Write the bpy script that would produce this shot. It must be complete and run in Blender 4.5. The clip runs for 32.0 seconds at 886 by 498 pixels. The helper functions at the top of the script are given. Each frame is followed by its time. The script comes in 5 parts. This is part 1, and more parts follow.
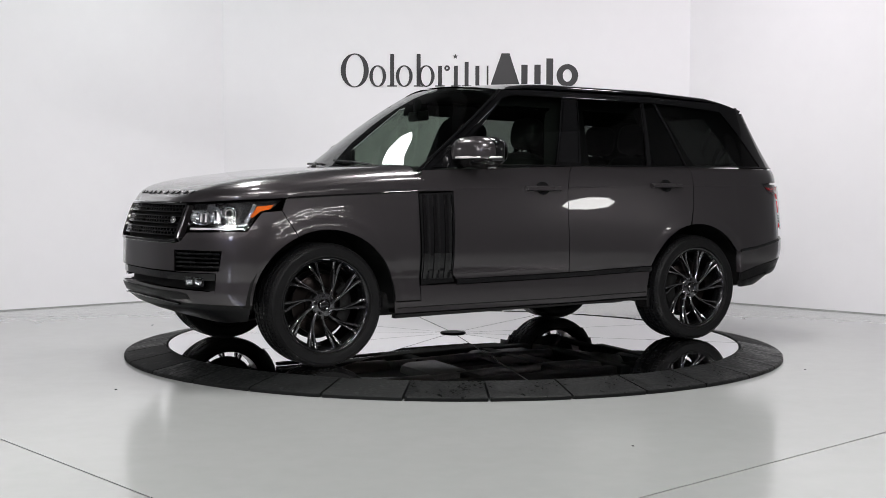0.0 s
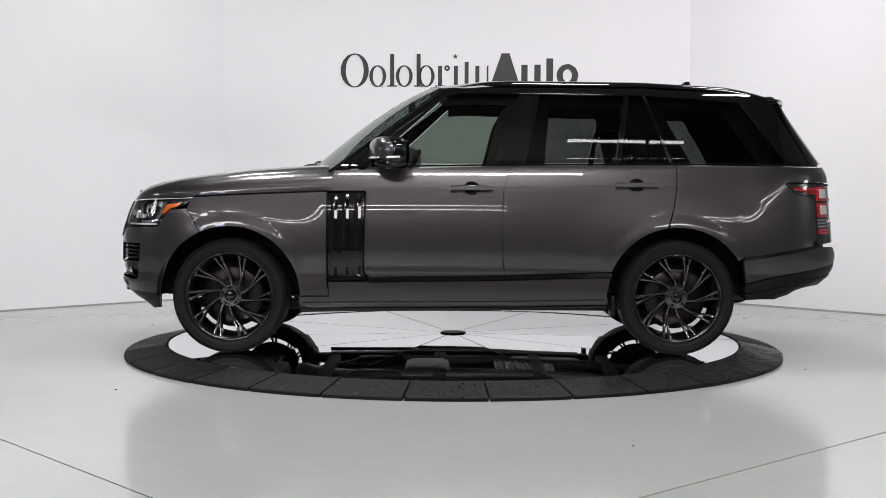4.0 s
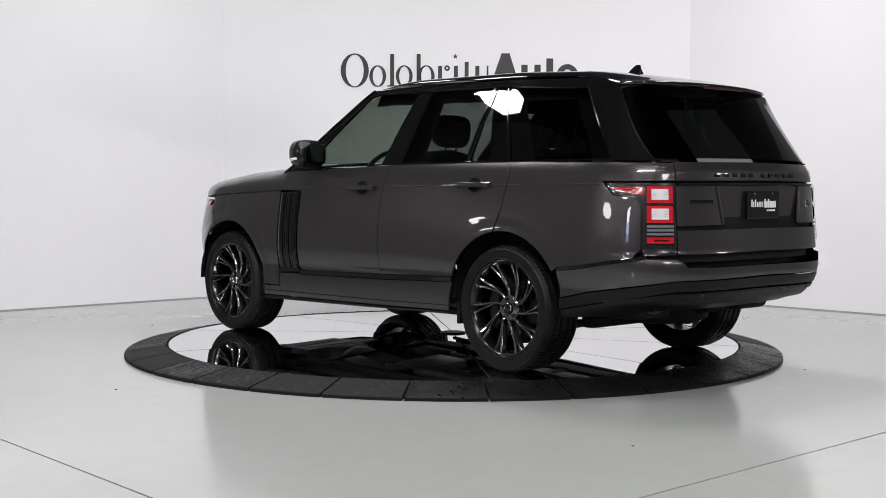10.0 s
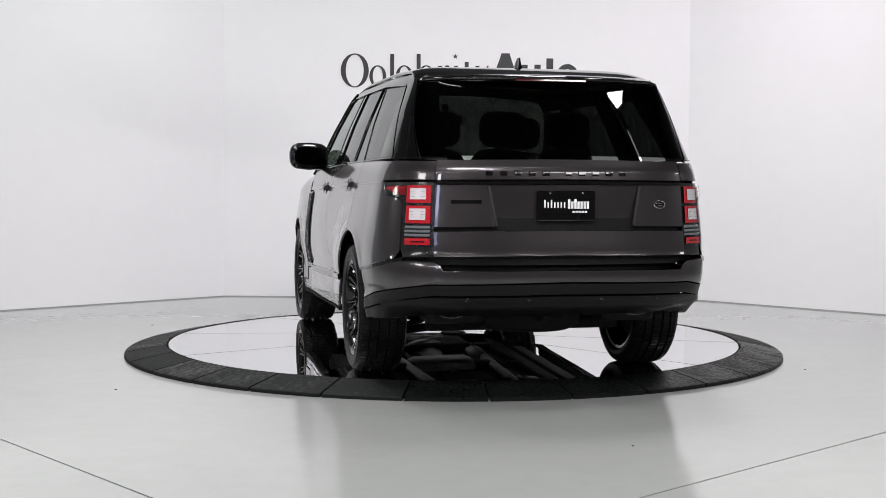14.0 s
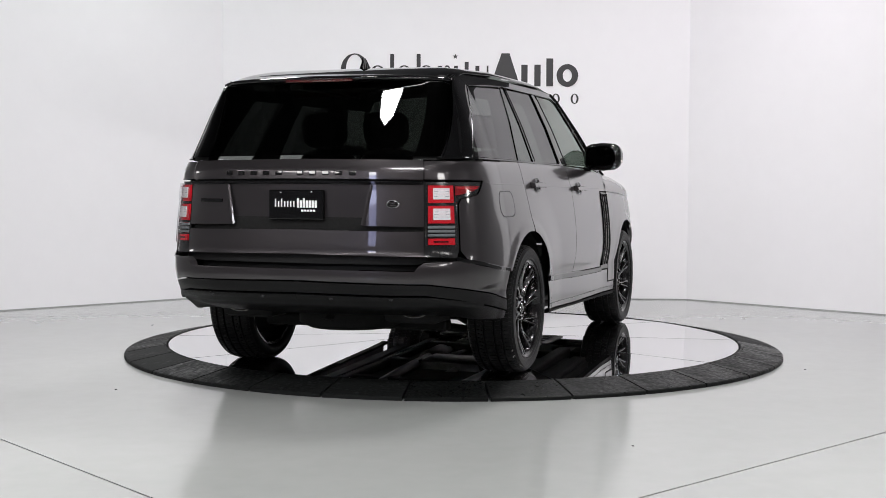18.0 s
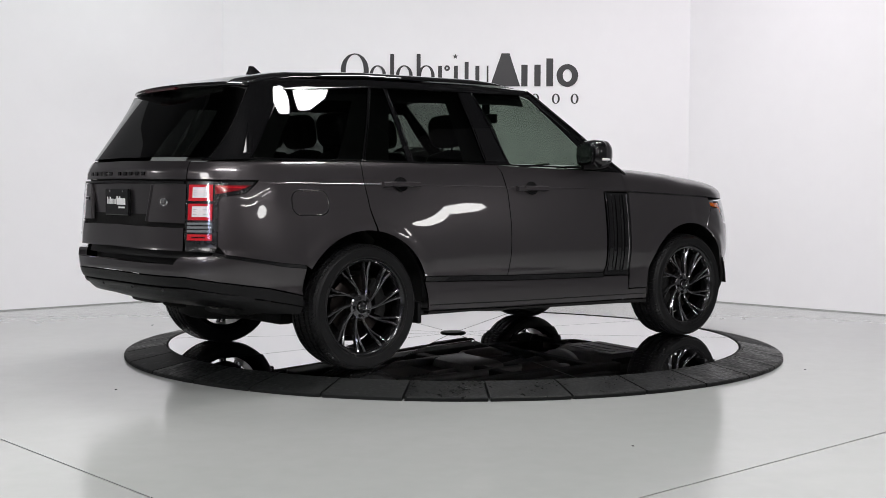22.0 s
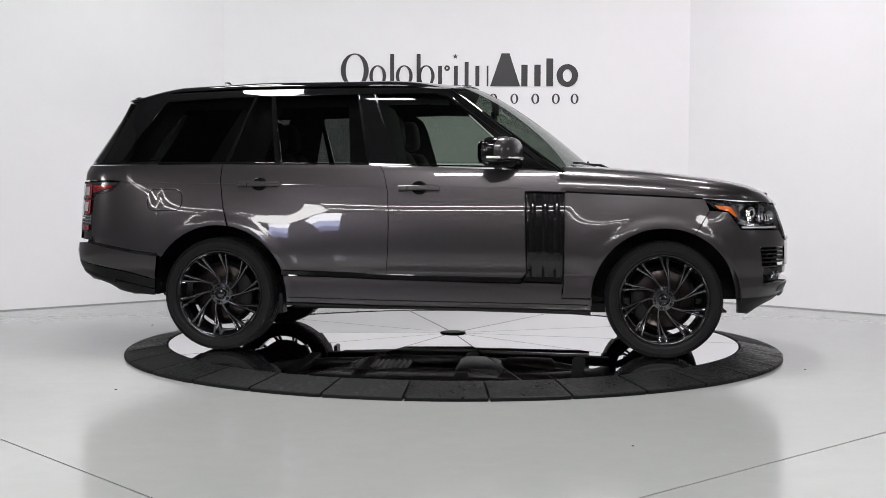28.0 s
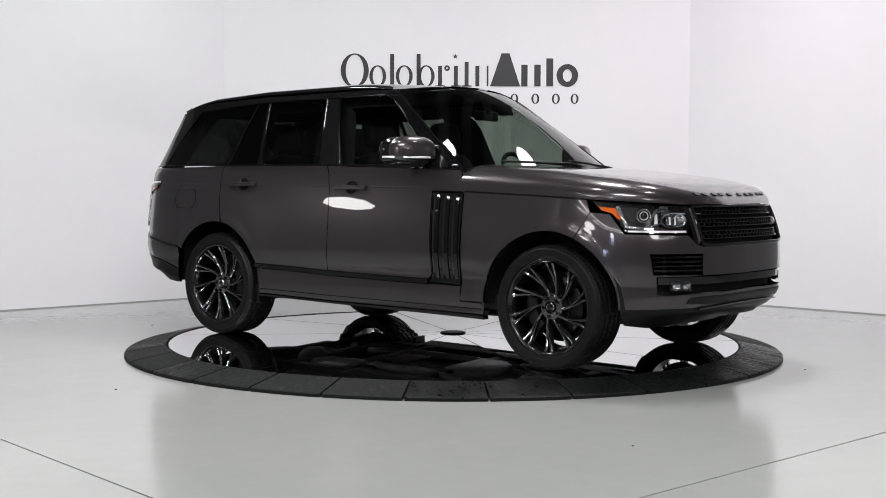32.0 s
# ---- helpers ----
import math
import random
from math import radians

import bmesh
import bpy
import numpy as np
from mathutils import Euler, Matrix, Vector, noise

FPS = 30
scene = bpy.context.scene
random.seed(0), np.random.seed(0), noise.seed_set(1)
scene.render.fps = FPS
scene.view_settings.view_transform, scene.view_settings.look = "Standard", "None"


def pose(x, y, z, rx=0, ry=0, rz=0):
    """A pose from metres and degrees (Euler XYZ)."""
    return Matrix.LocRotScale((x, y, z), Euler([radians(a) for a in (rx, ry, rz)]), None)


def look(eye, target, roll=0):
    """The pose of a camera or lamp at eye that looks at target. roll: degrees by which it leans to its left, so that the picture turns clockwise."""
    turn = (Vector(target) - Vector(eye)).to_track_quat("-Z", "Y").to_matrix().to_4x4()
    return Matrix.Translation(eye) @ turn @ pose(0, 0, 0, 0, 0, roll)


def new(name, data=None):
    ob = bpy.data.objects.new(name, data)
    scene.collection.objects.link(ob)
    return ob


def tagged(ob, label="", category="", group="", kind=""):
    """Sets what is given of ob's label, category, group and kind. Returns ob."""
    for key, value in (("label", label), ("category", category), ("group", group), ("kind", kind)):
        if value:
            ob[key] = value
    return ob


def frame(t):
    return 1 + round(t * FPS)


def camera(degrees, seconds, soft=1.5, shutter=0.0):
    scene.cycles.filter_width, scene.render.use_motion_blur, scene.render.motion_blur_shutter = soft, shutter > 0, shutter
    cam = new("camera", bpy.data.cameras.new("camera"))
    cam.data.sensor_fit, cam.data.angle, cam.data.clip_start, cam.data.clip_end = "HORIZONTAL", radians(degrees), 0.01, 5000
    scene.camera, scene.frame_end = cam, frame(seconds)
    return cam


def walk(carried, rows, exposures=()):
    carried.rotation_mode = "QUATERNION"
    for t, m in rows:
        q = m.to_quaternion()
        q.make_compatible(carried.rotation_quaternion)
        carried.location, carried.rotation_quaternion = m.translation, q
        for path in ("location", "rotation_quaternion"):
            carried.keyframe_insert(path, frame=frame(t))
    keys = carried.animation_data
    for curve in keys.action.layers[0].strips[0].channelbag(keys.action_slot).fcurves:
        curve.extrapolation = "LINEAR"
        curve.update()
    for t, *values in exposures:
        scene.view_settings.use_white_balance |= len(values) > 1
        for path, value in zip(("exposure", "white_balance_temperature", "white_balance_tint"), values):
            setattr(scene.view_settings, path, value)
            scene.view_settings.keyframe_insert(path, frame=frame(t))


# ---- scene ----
# one fixed camera on its tripod, aimed slightly down at the turntable
EYE_Z = 1.108
cam = camera(39.08, 32.0, soft=0.8)
CAM_POSE = Matrix.Translation((0, -9.077, EYE_Z)) @ Euler((0, 0, radians(0.477))).to_matrix().to_4x4() @ Euler((radians(90 - 2.84), 0, 0)).to_matrix().to_4x4() @ Euler((0, 0, radians(0.209))).to_matrix().to_4x4()
walk(cam, [(0.0, CAM_POSE), (32.0, CAM_POSE)])

FLOOR_Z = -0.06
# heading of the car on the turning disc, degrees, time by time
HEADING = [(0, 210.8), (3, 187.05), (7, 157.5), (9, 140.9), (11, 125.5), (13, 110.6), (14.5, 99.2), (17, 78.8), (18, 71.2), (20, 55.8), (23, 31.2), (25, 15.6), (28, -6.2), (30, -21.9), (32, -37.9)]

# ---- world and light ----
world = bpy.data.worlds.new("studio_world")
world.use_nodes = True
world.node_tree.nodes["Background"].inputs[0].default_value = (0.05, 0.05, 0.055, 1)
world.node_tree.nodes["Background"].inputs[1].default_value = 0.3
scene.world = world
scene.view_settings.exposure = 0.035


# ---- materials ----
def material(name, color, rough=0.5, metal=0.0, coat=0.0, vary=0.06, scale=3.0, fine=60.0, bump=0.0, bump_scale=200.0, emit=None, strength=0.0, spec=0.5, rough_vary=0.0, coat_rough=0.03, object_random=0.0):
    m = bpy.data.materials.new(name)
    m.use_nodes = True
    nt = m.node_tree
    b = nt.nodes["Principled BSDF"]
    b.inputs["Base Color"].default_value = (*color, 1)
    b.inputs["Roughness"].default_value = rough
    b.inputs["Metallic"].default_value = metal
    b.inputs["Coat Weight"].default_value = coat
    b.inputs["Coat Roughness"].default_value = coat_rough
    b.inputs["Specular IOR Level"].default_value = spec
    tc = nt.nodes.new("ShaderNodeTexCoord")
    if vary:
        n1 = nt.nodes.new("ShaderNodeTexNoise")
        n1.inputs["Scale"].default_value = scale
        n1.inputs["Detail"].default_value = 5
        n2 = nt.nodes.new("ShaderNodeTexNoise")
        n2.inputs["Scale"].default_value = fine
        n2.inputs["Detail"].default_value = 3
        nt.links.new(tc.outputs["Object"], n1.inputs["Vector"])
        nt.links.new(tc.outputs["Object"], n2.inputs["Vector"])
        mx = nt.nodes.new("ShaderNodeMath")
        mx.operation = "ADD"
        nt.links.new(n1.outputs["Fac"], mx.inputs[0])
        nt.links.new(n2.outputs["Fac"], mx.inputs[1])
        if object_random:
            oi = nt.nodes.new("ShaderNodeObjectInfo")
            ma = nt.nodes.new("ShaderNodeMath")
            ma.operation = "MULTIPLY_ADD"
            ma.inputs[1].default_value = object_random
            nt.links.new(oi.outputs["Random"], ma.inputs[0])
            nt.links.new(mx.outputs[0], ma.inputs[2])
            mx = ma
        rm = nt.nodes.new("ShaderNodeMapRange")
        rm.inputs["From Min"].default_value = 0.6
        rm.inputs["From Max"].default_value = 1.4 + object_random
        rm.inputs["To Min"].default_value = 1 - vary
        rm.inputs["To Max"].default_value = 1 + vary
        nt.links.new(mx.outputs[0], rm.inputs["Value"])
        vm = nt.nodes.new("ShaderNodeVectorMath")
        vm.operation = "SCALE"
        vm.inputs[0].default_value = color
        nt.links.new(rm.outputs["Result"], vm.inputs["Scale"])
        nt.links.new(vm.outputs["Vector"], b.inputs["Base Color"])
        if rough_vary:
            rr = nt.nodes.new("ShaderNodeMapRange")
            rr.inputs["From Min"].default_value = 0.6
            rr.inputs["From Max"].default_value = 1.4
            rr.inputs["To Min"].default_value = max(0, rough - rough_vary)
            rr.inputs["To Max"].default_value = rough + rough_vary
            nt.links.new(mx.outputs[0], rr.inputs["Value"])
            nt.links.new(rr.outputs["Result"], b.inputs["Roughness"])
    if bump:
        n3 = nt.nodes.new("ShaderNodeTexNoise")
        n3.inputs["Scale"].default_value = bump_scale
        n3.inputs["Detail"].default_value = 4
        nt.links.new(tc.outputs["Object"], n3.inputs["Vector"])
        bp = nt.nodes.new("ShaderNodeBump")
        bp.inputs["Strength"].default_value = bump
        bp.inputs["Distance"].default_value = 0.004
        nt.links.new(n3.outputs["Fac"], bp.inputs["Height"])
        nt.links.new(bp.outputs["Normal"], b.inputs["Normal"])
    if emit:
        b.inputs["Emission Color"].default_value = (*emit, 1)
        b.inputs["Emission Strength"].default_value = strength
    return m


def glass_material(name, tint, gloss_rough=0.01):
    """Tinted pane: a clear tinted body with a mirror-like surface by Fresnel."""
    m = bpy.data.materials.new(name)
    m.use_nodes = True
    nt = m.node_tree
    nt.nodes.clear()
    out = nt.nodes.new("ShaderNodeOutputMaterial")
    mix = nt.nodes.new("ShaderNodeMixShader")
    # gloss rises from 4.5 % face-on to full at grazing angles
    lw = nt.nodes.new("ShaderNodeLayerWeight")
    lw.inputs["Blend"].default_value = 0.5
    pw = nt.nodes.new("ShaderNodeMath")
    pw.operation = "POWER"
    pw.inputs[1].default_value = 5.0
    nt.links.new(lw.outputs["Facing"], pw.inputs[0])
    fr = nt.nodes.new("ShaderNodeMath")
    fr.operation = "MULTIPLY_ADD"
    fr.inputs[1].default_value = 0.95
    fr.inputs[2].default_value = 0.045
    nt.links.new(pw.outputs[0], fr.inputs[0])
    tr = nt.nodes.new("ShaderNodeBsdfTransparent")
    tr.inputs["Color"].default_value = (*tint, 1)
    gl = nt.nodes.new("ShaderNodeBsdfGlossy")
    gl.inputs["Roughness"].default_value = gloss_rough
    nt.links.new(fr.outputs[0], mix.inputs[0])
    nt.links.new(tr.outputs[0], mix.inputs[1])
    nt.links.new(gl.outputs[0], mix.inputs[2])
    nt.links.new(mix.outputs[0], out.inputs[0])
    return m


M_PAINT = material("dark_grey_paint", (0.0445, 0.0397, 0.0428), rough=0.32, metal=0.7, coat=1.0, vary=0.04, scale=1.5, fine=900, coat_rough=0.015)
M_BLACK = material("gloss_black_paint", (0.0042, 0.0042, 0.0046), rough=0.02, vary=0.05)
M_PLASTIC = material("black_grained_plastic", (0.0050, 0.0050, 0.0054), rough=0.40, spec=0.2, vary=0.15, bump=0.15, bump_scale=600)
M_UNDER = material("dirty_black_underbody", (0.008, 0.008, 0.008), rough=0.7, spec=0.2, vary=0.4, bump=0.3, bump_scale=60)
M_RUBBER = material("tyre_rubber", (0.0068, 0.0068, 0.0072), rough=0.46, spec=0.16, vary=0.25, scale=8, fine=120, bump=0.2, bump_scale=300)
M_RIM = material("gloss_black_alloy", (0.14, 0.14, 0.147), rough=0.18, metal=0.95, coat=0.8, vary=0.08)
M_RIMLIP = material("satin_black_rim_edge", (0.030, 0.030, 0.032), rough=0.22, metal=0.9, coat=0.5, vary=0.1)
M_STEEL = material("machined_brake_steel", (0.024, 0.020, 0.019), rough=0.30, metal=1.0, vary=0.15, scale=6, fine=150)
M_CHROME = material("chrome_trim", (0.72, 0.72, 0.74), rough=0.08, metal=1.0, vary=0.03)
M_DARKCHROME = material("dark_chrome", (0.07, 0.07, 0.074), rough=0.12, metal=1.0, vary=0.05)
M_INTERIOR = material("black_leather", (0.009, 0.009, 0.0096), rough=0.55, spec=0.3, vary=0.2, bump=0.25, bump_scale=250)
M_LAMPCASE = material("lamp_housing", (0.014, 0.014, 0.015), rough=0.18, vary=0.05)
M_REFLECTOR = material("lamp_reflector", (0.55, 0.56, 0.58), rough=0.15, metal=1.0, vary=0.05)
M_RED = material("red_lens", (0.55, 0.012, 0.022), rough=0.08, coat=1.0, vary=0.08, scale=20, fine=200)
M_WINGRED = material("deep_red_lens", (0.24, 0.006, 0.010), rough=0.08, coat=1.0, vary=0.08)
M_DARKRED = material("dark_red_lens", (0.06, 0.004, 0.006), rough=0.08, coat=1.0, vary=0.08)
M_WHITELENS = material("ribbed_white_lens", (0.85, 0.80, 0.82), rough=0.12, coat=1.0, vary=0.1, scale=40, fine=300)
M_GREYLENS = material("smoked_grey_lens", (0.18, 0.19, 0.2), rough=0.12, coat=1.0, vary=0.1)
M_AMBER = material("amber_lens", (0.75, 0.14, 0.015), rough=0.1, coat=1.0, vary=0.08)
M_CLEAR = glass_material("clear_lens", (0.92, 0.93, 0.94))
M_GLASS = glass_material("green_tinted_glass", (0.36, 0.41, 0.37))
M_REARGLASS = glass_material("dark_rear_glass", (0.032, 0.035, 0.033))
M_PRIVACY = glass_material("privacy_glass", (0.20, 0.215, 0.205))
M_MIRROR = material("mirror_floor_disc", (0.86, 0.86, 0.87), rough=0.012, metal=1.0, vary=0.02, scale=2)
M_SEAM = material("disc_joint_seam", (0.03, 0.03, 0.03), rough=0.5, vary=0.2)
M_RAMP = material("black_rubber_ramp", (0.0066, 0.0073, 0.0073), rough=0.36, spec=0.16, vary=0.4, scale=5, fine=40, bump=0.35, bump_scale=70, rough_vary=0.3, object_random=0.5)
M_FLOOR = material("grey_epoxy_floor", (0.372, 0.382, 0.377), rough=0.14, vary=0.035, scale=0.7, fine=9)
M_WALL = material("white_painted_wall", (0.855, 0.84, 0.872), rough=0.75, vary=0.012, scale=0.5, fine=6, bump=0.03, bump_scale=40)
M_SIGN = material("black_sign_lettering", (0.02, 0.018, 0.022), rough=0.5, vary=0.1)
M_CEILING = material("dark_corrugated_ceiling", (0.009, 0.009, 0.0098), rough=0.8, vary=0.15)
M_SIDEWALL = material("mid_grey_wall", (0.17, 0.167, 0.175), rough=0.8, vary=0.08)
M_RIBWALL = material("brownish_ribbed_sheeting", (0.19, 0.174, 0.176), rough=0.7, vary=0.12)
M_BACKWALL = material("dim_grey_wall", (0.035, 0.035, 0.038), rough=0.8, vary=0.08)
M_SOFTBOX = material("softbox_diffuser", (0.9, 0.9, 0.9), rough=0.6, vary=0.0, emit=(1.0, 0.985, 0.97), strength=65.0)
M_FARBOX = material("dimmed_softbox_diffuser", (0.9, 0.9, 0.9), rough=0.6, vary=0.0, emit=(1.03, 0.97, 1.03), strength=26.0)
M_COOLBOX = material("cool_softbox_diffuser", (0.9, 0.9, 0.9), rough=0.6, vary=0.0, emit=(0.93, 1.0, 0.955), strength=26.0)
M_LOWBOX = material("low_softbox_diffuser", (0.9, 0.9, 0.9), rough=0.6, vary=0.0, emit=(1.0, 0.985, 0.97), strength=16.0)
M_DAYLIGHT = material("frosted_daylight", (0.8, 0.85, 0.95), rough=0.6, vary=0.0, emit=(0.62, 0.66, 1.0), strength=11.0)
M_DUSK = material("shaded_frosted_daylight", (0.8, 0.85, 0.95), rough=0.6, vary=0.0, emit=(0.55, 0.58, 1.0), strength=4.5)
M_SKYLIGHT = material("bright_top_daylight", (0.8, 0.85, 0.95), rough=0.6, vary=0.0, emit=(0.95, 0.95, 1.0), strength=19.0)
M_BANK = material("bank_diffuser", (0.9, 0.9, 0.9), rough=0.6, vary=0.0, emit=(1.0, 0.985, 0.985), strength=95.0)
M_SEALANT = material("grey_sealant", (0.34, 0.34, 0.34), rough=0.7, vary=0.15)
M_TUBE = material("light_tube", (0.9, 0.9, 0.9), rough=0.5, vary=0.0, emit=(1.0, 0.97, 0.95), strength=42.0)
M_CAST = material("dull_cast_aluminium", (0.11, 0.108, 0.106), rough=0.5, metal=0.8, vary=0.35, scale=9, fine=90, bump=0.3, bump_scale=80)
M_STEELTIP = material("dull_exhaust_steel", (0.30, 0.29, 0.28), rough=0.28, metal=1.0, vary=0.15, scale=10, fine=90)
M_RUSTY = material("browned_heat_shield", (0.045, 0.038, 0.035), rough=0.55, metal=0.6, vary=0.4, scale=14, fine=90)
M_WHITE = material("white_print", (0.82, 0.82, 0.82), rough=0.5, vary=0.03)


# ---- mesh helpers ----
def mesh_object(name, verts, faces, mat, parent=None, label="", smooth=True, normals=None):
    me = bpy.data.meshes.new(name)
    me.from_pydata([tuple(map(float, v)) for v in verts], [], faces)
    me.materials.append(mat)
    if smooth:
        me.polygons.foreach_set("use_smooth", [True] * len(me.polygons))
    me.update()
    if normals is not None:
        me.normals_split_custom_set_from_vertices([tuple(map(float, n)) for n in normals])
    ob = new(name, me)
    if parent:
        ob.parent = parent
    if label:
        tagged(ob, label)
    return ob


def part(name, bm, mat, parent, label="", smooth=False, angle=35):
    me = bpy.data.meshes.new(name)
    bm.normal_update()
    if smooth:
        for f in bm.faces:
            f.smooth = True
        for e in bm.edges:
            if len(e.link_faces) == 2 and e.calc_face_angle(0) > radians(angle):
                e.smooth = False
    bm.to_mesh(me)
    bm.free()
    me.materials.append(mat)
    ob = new(name, me)
    if parent:
        ob.parent = parent
    if label:
        tagged(ob, label)
    return ob


def box(bm, lo, hi, bevel=0.0, m=None):
    r = bmesh.ops.create_cube(bm, size=1)
    vs = r["verts"]
    c = [(a + b) / 2 for a, b in zip(lo, hi)]
    d = [b - a for a, b in zip(lo, hi)]
    for v in vs:
        v.co = Vector((c[0] + v.co.x * d[0], c[1] + v.co.y * d[1], c[2] + v.co.z * d[2]))
    if bevel:
        es = list({e for v in vs for e in v.link_edges})
        r = bmesh.ops.bevel(bm, geom=es, offset=bevel, segments=2, profile=0.5, affect="EDGES")
        vs = list({v for f in r["faces"] for v in f.verts} | {v for v in vs if v.is_valid})
    if m is not None:
        for v in vs:
            v.co = m @ v.co
    return vs


def lathe(profile, n, axis="y"):
    """Turn (radius, height) pairs round an axis. Returns verts, faces."""
    vs, fs = [], []
    k = len(profile)
    for i in range(n):
        a = 2 * math.pi * i / n
        for r, h in profile:
            if axis == "y":
                vs.append((r * math.cos(a), h, r * math.sin(a)))
            else:
                vs.append((r * math.cos(a), r * math.sin(a), h))
    for i in range(n):
        j = (i + 1) % n
        for q in range(k - 1):
            fs.append((i * k + q, i * k + q + 1, j * k + q + 1, j * k + q))
    return vs, fs


def tube(pts, radius, sides=8, closed=False, flat=1.0):
    """A swept round bar through points. Returns verts, faces."""
    pts = [Vector(p) for p in pts]
    vs, fs = [], []
    n = len(pts)
    for i, p in enumerate(pts):
        a = pts[(i - 1) % n] if (closed or i > 0) else p
        b = pts[(i + 1) % n] if (closed or i < n - 1) else p
        t = (b - a).normalized()
        u = t.cross(Vector((0, 0, 1)))
        if u.length < 0.05:
            u = t.cross(Vector((1, 0, 0)))
        u.normalize()
        w = u.cross(t)
        r = radius[i] if isinstance(radius, (list, tuple)) else radius
        for k in range(sides):
            c = 2 * math.pi * k / sides
            vs.append(p + u * (math.cos(c) * r) + w * (math.sin(c) * r * flat))
    for i in range(n if closed else n - 1):
        j = (i + 1) % n
        for k in range(sides):
            l = (k + 1) % sides
            fs.append((i * sides + k, i * sides + l, j * sides + l, j * sides + k))
    if not closed:
        fs.append(tuple(range(sides))[::-1])
        fs.append(tuple(range((n - 1) * sides, n * sides)))
    return vs, fs


def empty(name, label, category, group="", kind="", m=None):
    ob = new(name)
    ob.empty_display_size = 0.2
    if m is not None:
        ob.matrix_basis = m
    return tagged(ob, label, category, group, kind)


# ---- the room ----
WALL_H, WHITE_H = 5.6, 3.5
# the inner wall line, corner by corner, seen from above
ROOM = [(-2.43, 4.11), (2.44, 3.95), (6.6, -0.10), (6.6, -12.0), (-6.6, -12.0), (-6.6, 0.25)]


def wall(name, a, b, mat, label, z0=FLOOR_Z - 0.02, z1=WALL_H):
    a, b = Vector(a), Vector(b)
    d = (b - a).normalized()
    n = Vector((-d.y, d.x))
    vs, fs = [], []
    corners = [a, b, b + n * 0.15 + d * 0.06, a + n * 0.15 - d * 0.06]
    for z in (z0, z1):
        vs += [(c.x, c.y, z) for c in corners]
    fs = [(0, 1, 2, 3), (7, 6, 5, 4), (0, 4, 5, 1), (1, 5, 6, 2), (2, 6, 7, 3), (3, 7, 4, 0)]
    ob = mesh_object(name, vs, fs, mat, smooth=False)
    return tagged(ob, label, "wall", kind="structure")


wall("wall_north", ROOM[0], ROOM[1], M_WALL, "smooth white painted studio wall with black lettering", z1=WHITE_H)
# the white set ends part-way along the angled walls; bare grey hall wall goes on from there
EAST_END = tuple(Vector(ROOM[1]).lerp(Vector(ROOM[2]), 0.46))
WEST_END = tuple(Vector(ROOM[0]).lerp(Vector(ROOM[5]), 0.475))
wall("wall_north_east", ROOM[1], EAST_END, M_WALL, "smooth white painted angled studio wall", z1=WHITE_H)
wall("wall_east_return", EAST_END, ROOM[2], M_SIDEWALL, "plain dim grey studio wall", z1=WHITE_H)
wall("wall_west_return", ROOM[5], WEST_END, M_SIDEWALL, "plain dim grey studio wall", z1=WHITE_H)
wall("wall_east", ROOM[2], ROOM[3], M_SIDEWALL, "plain dim grey studio wall")
south = wall("wall_south", ROOM[3], ROOM[4], M_RIBWALL, "dim brownish grey ribbed studio wall")
wall("wall_west", ROOM[4], ROOM[5], M_SIDEWALL, "plain dim grey studio wall")
wall("wall_north_west", WEST_END, ROOM[0], M_WALL, "smooth white painted angled studio wall", z1=WHITE_H)

# the south wall is clad in horizontal ribbed sheeting
bm = bmesh.new()
box(bm, (-6.5, -11.998, -0.05), (6.5, -11.985, 0.05), 0.004)
rib = part("rib", bm, M_RIBWALL, south)
rib.location = (0, 0, 0.35)
for k in range(1, 24):
    ob = new("rib", rib.data)
    ob.parent = south
    ob.location = (0, 0, 0.35 + 0.22 * k)

# the hall goes on dark above the white set walls
wall("wall_north_upper", ROOM[0], ROOM[1], M_BACKWALL, "dark upper hall wall above the set", z0=WHITE_H + 0.001)
wall("wall_north_east_upper", ROOM[1], ROOM[2], M_BACKWALL, "dark upper hall wall above the set", z0=WHITE_H + 0.001)
wall("wall_north_west_upper", ROOM[5], ROOM[0], M_BACKWALL, "dark upper hall wall above the set", z0=WHITE_H + 0.001)

# narrow grey sealant line at the foot of the bright walls
for a, b in ((ROOM[0], ROOM[1]), (ROOM[1], EAST_END), (WEST_END, ROOM[0])):
    a, b = Vector(a), Vector(b)
    d = (b - a).normalized()
    n = Vector((d.y, -d.x))
    vs = [(p.x, p.y, z) for z in (FLOOR_Z + 0.001, FLOOR_Z + 0.010) for p in (a + n * 0.001, b + n * 0.001, b + n * 0.007, a + n * 0.007)]
    tagged(mesh_object("baseboard", vs, [(0, 1, 2, 3), (7, 6, 5, 4), (0, 4, 5, 1), (1, 5, 6, 2), (2, 6, 7, 3), (3, 7, 4, 0)], M_SEALANT, smooth=False), "thin grey sealant line along the wall foot", "trim", kind="structure")

# ceiling: dark corrugated sheeting
cv, cf = [], []
N_RIB = 24
for i in range(N_RIB * 2 + 1):
    x = -7 + 14 * i / (N_RIB * 2)
    z = WALL_H - (0.025 if i % 2 else 0.0)
    cv += [(x, 4.6, z), (x, -12.4, z)]
for i in range(N_RIB * 2):
    cf.append((2 * i, 2 * i + 2, 2 * i + 3, 2 * i + 1))
tagged(mesh_object("ceiling", cv, cf, M_CEILING, smooth=False), "dark ribbed sheet ceiling over the studio", "ceiling", kind="structure")


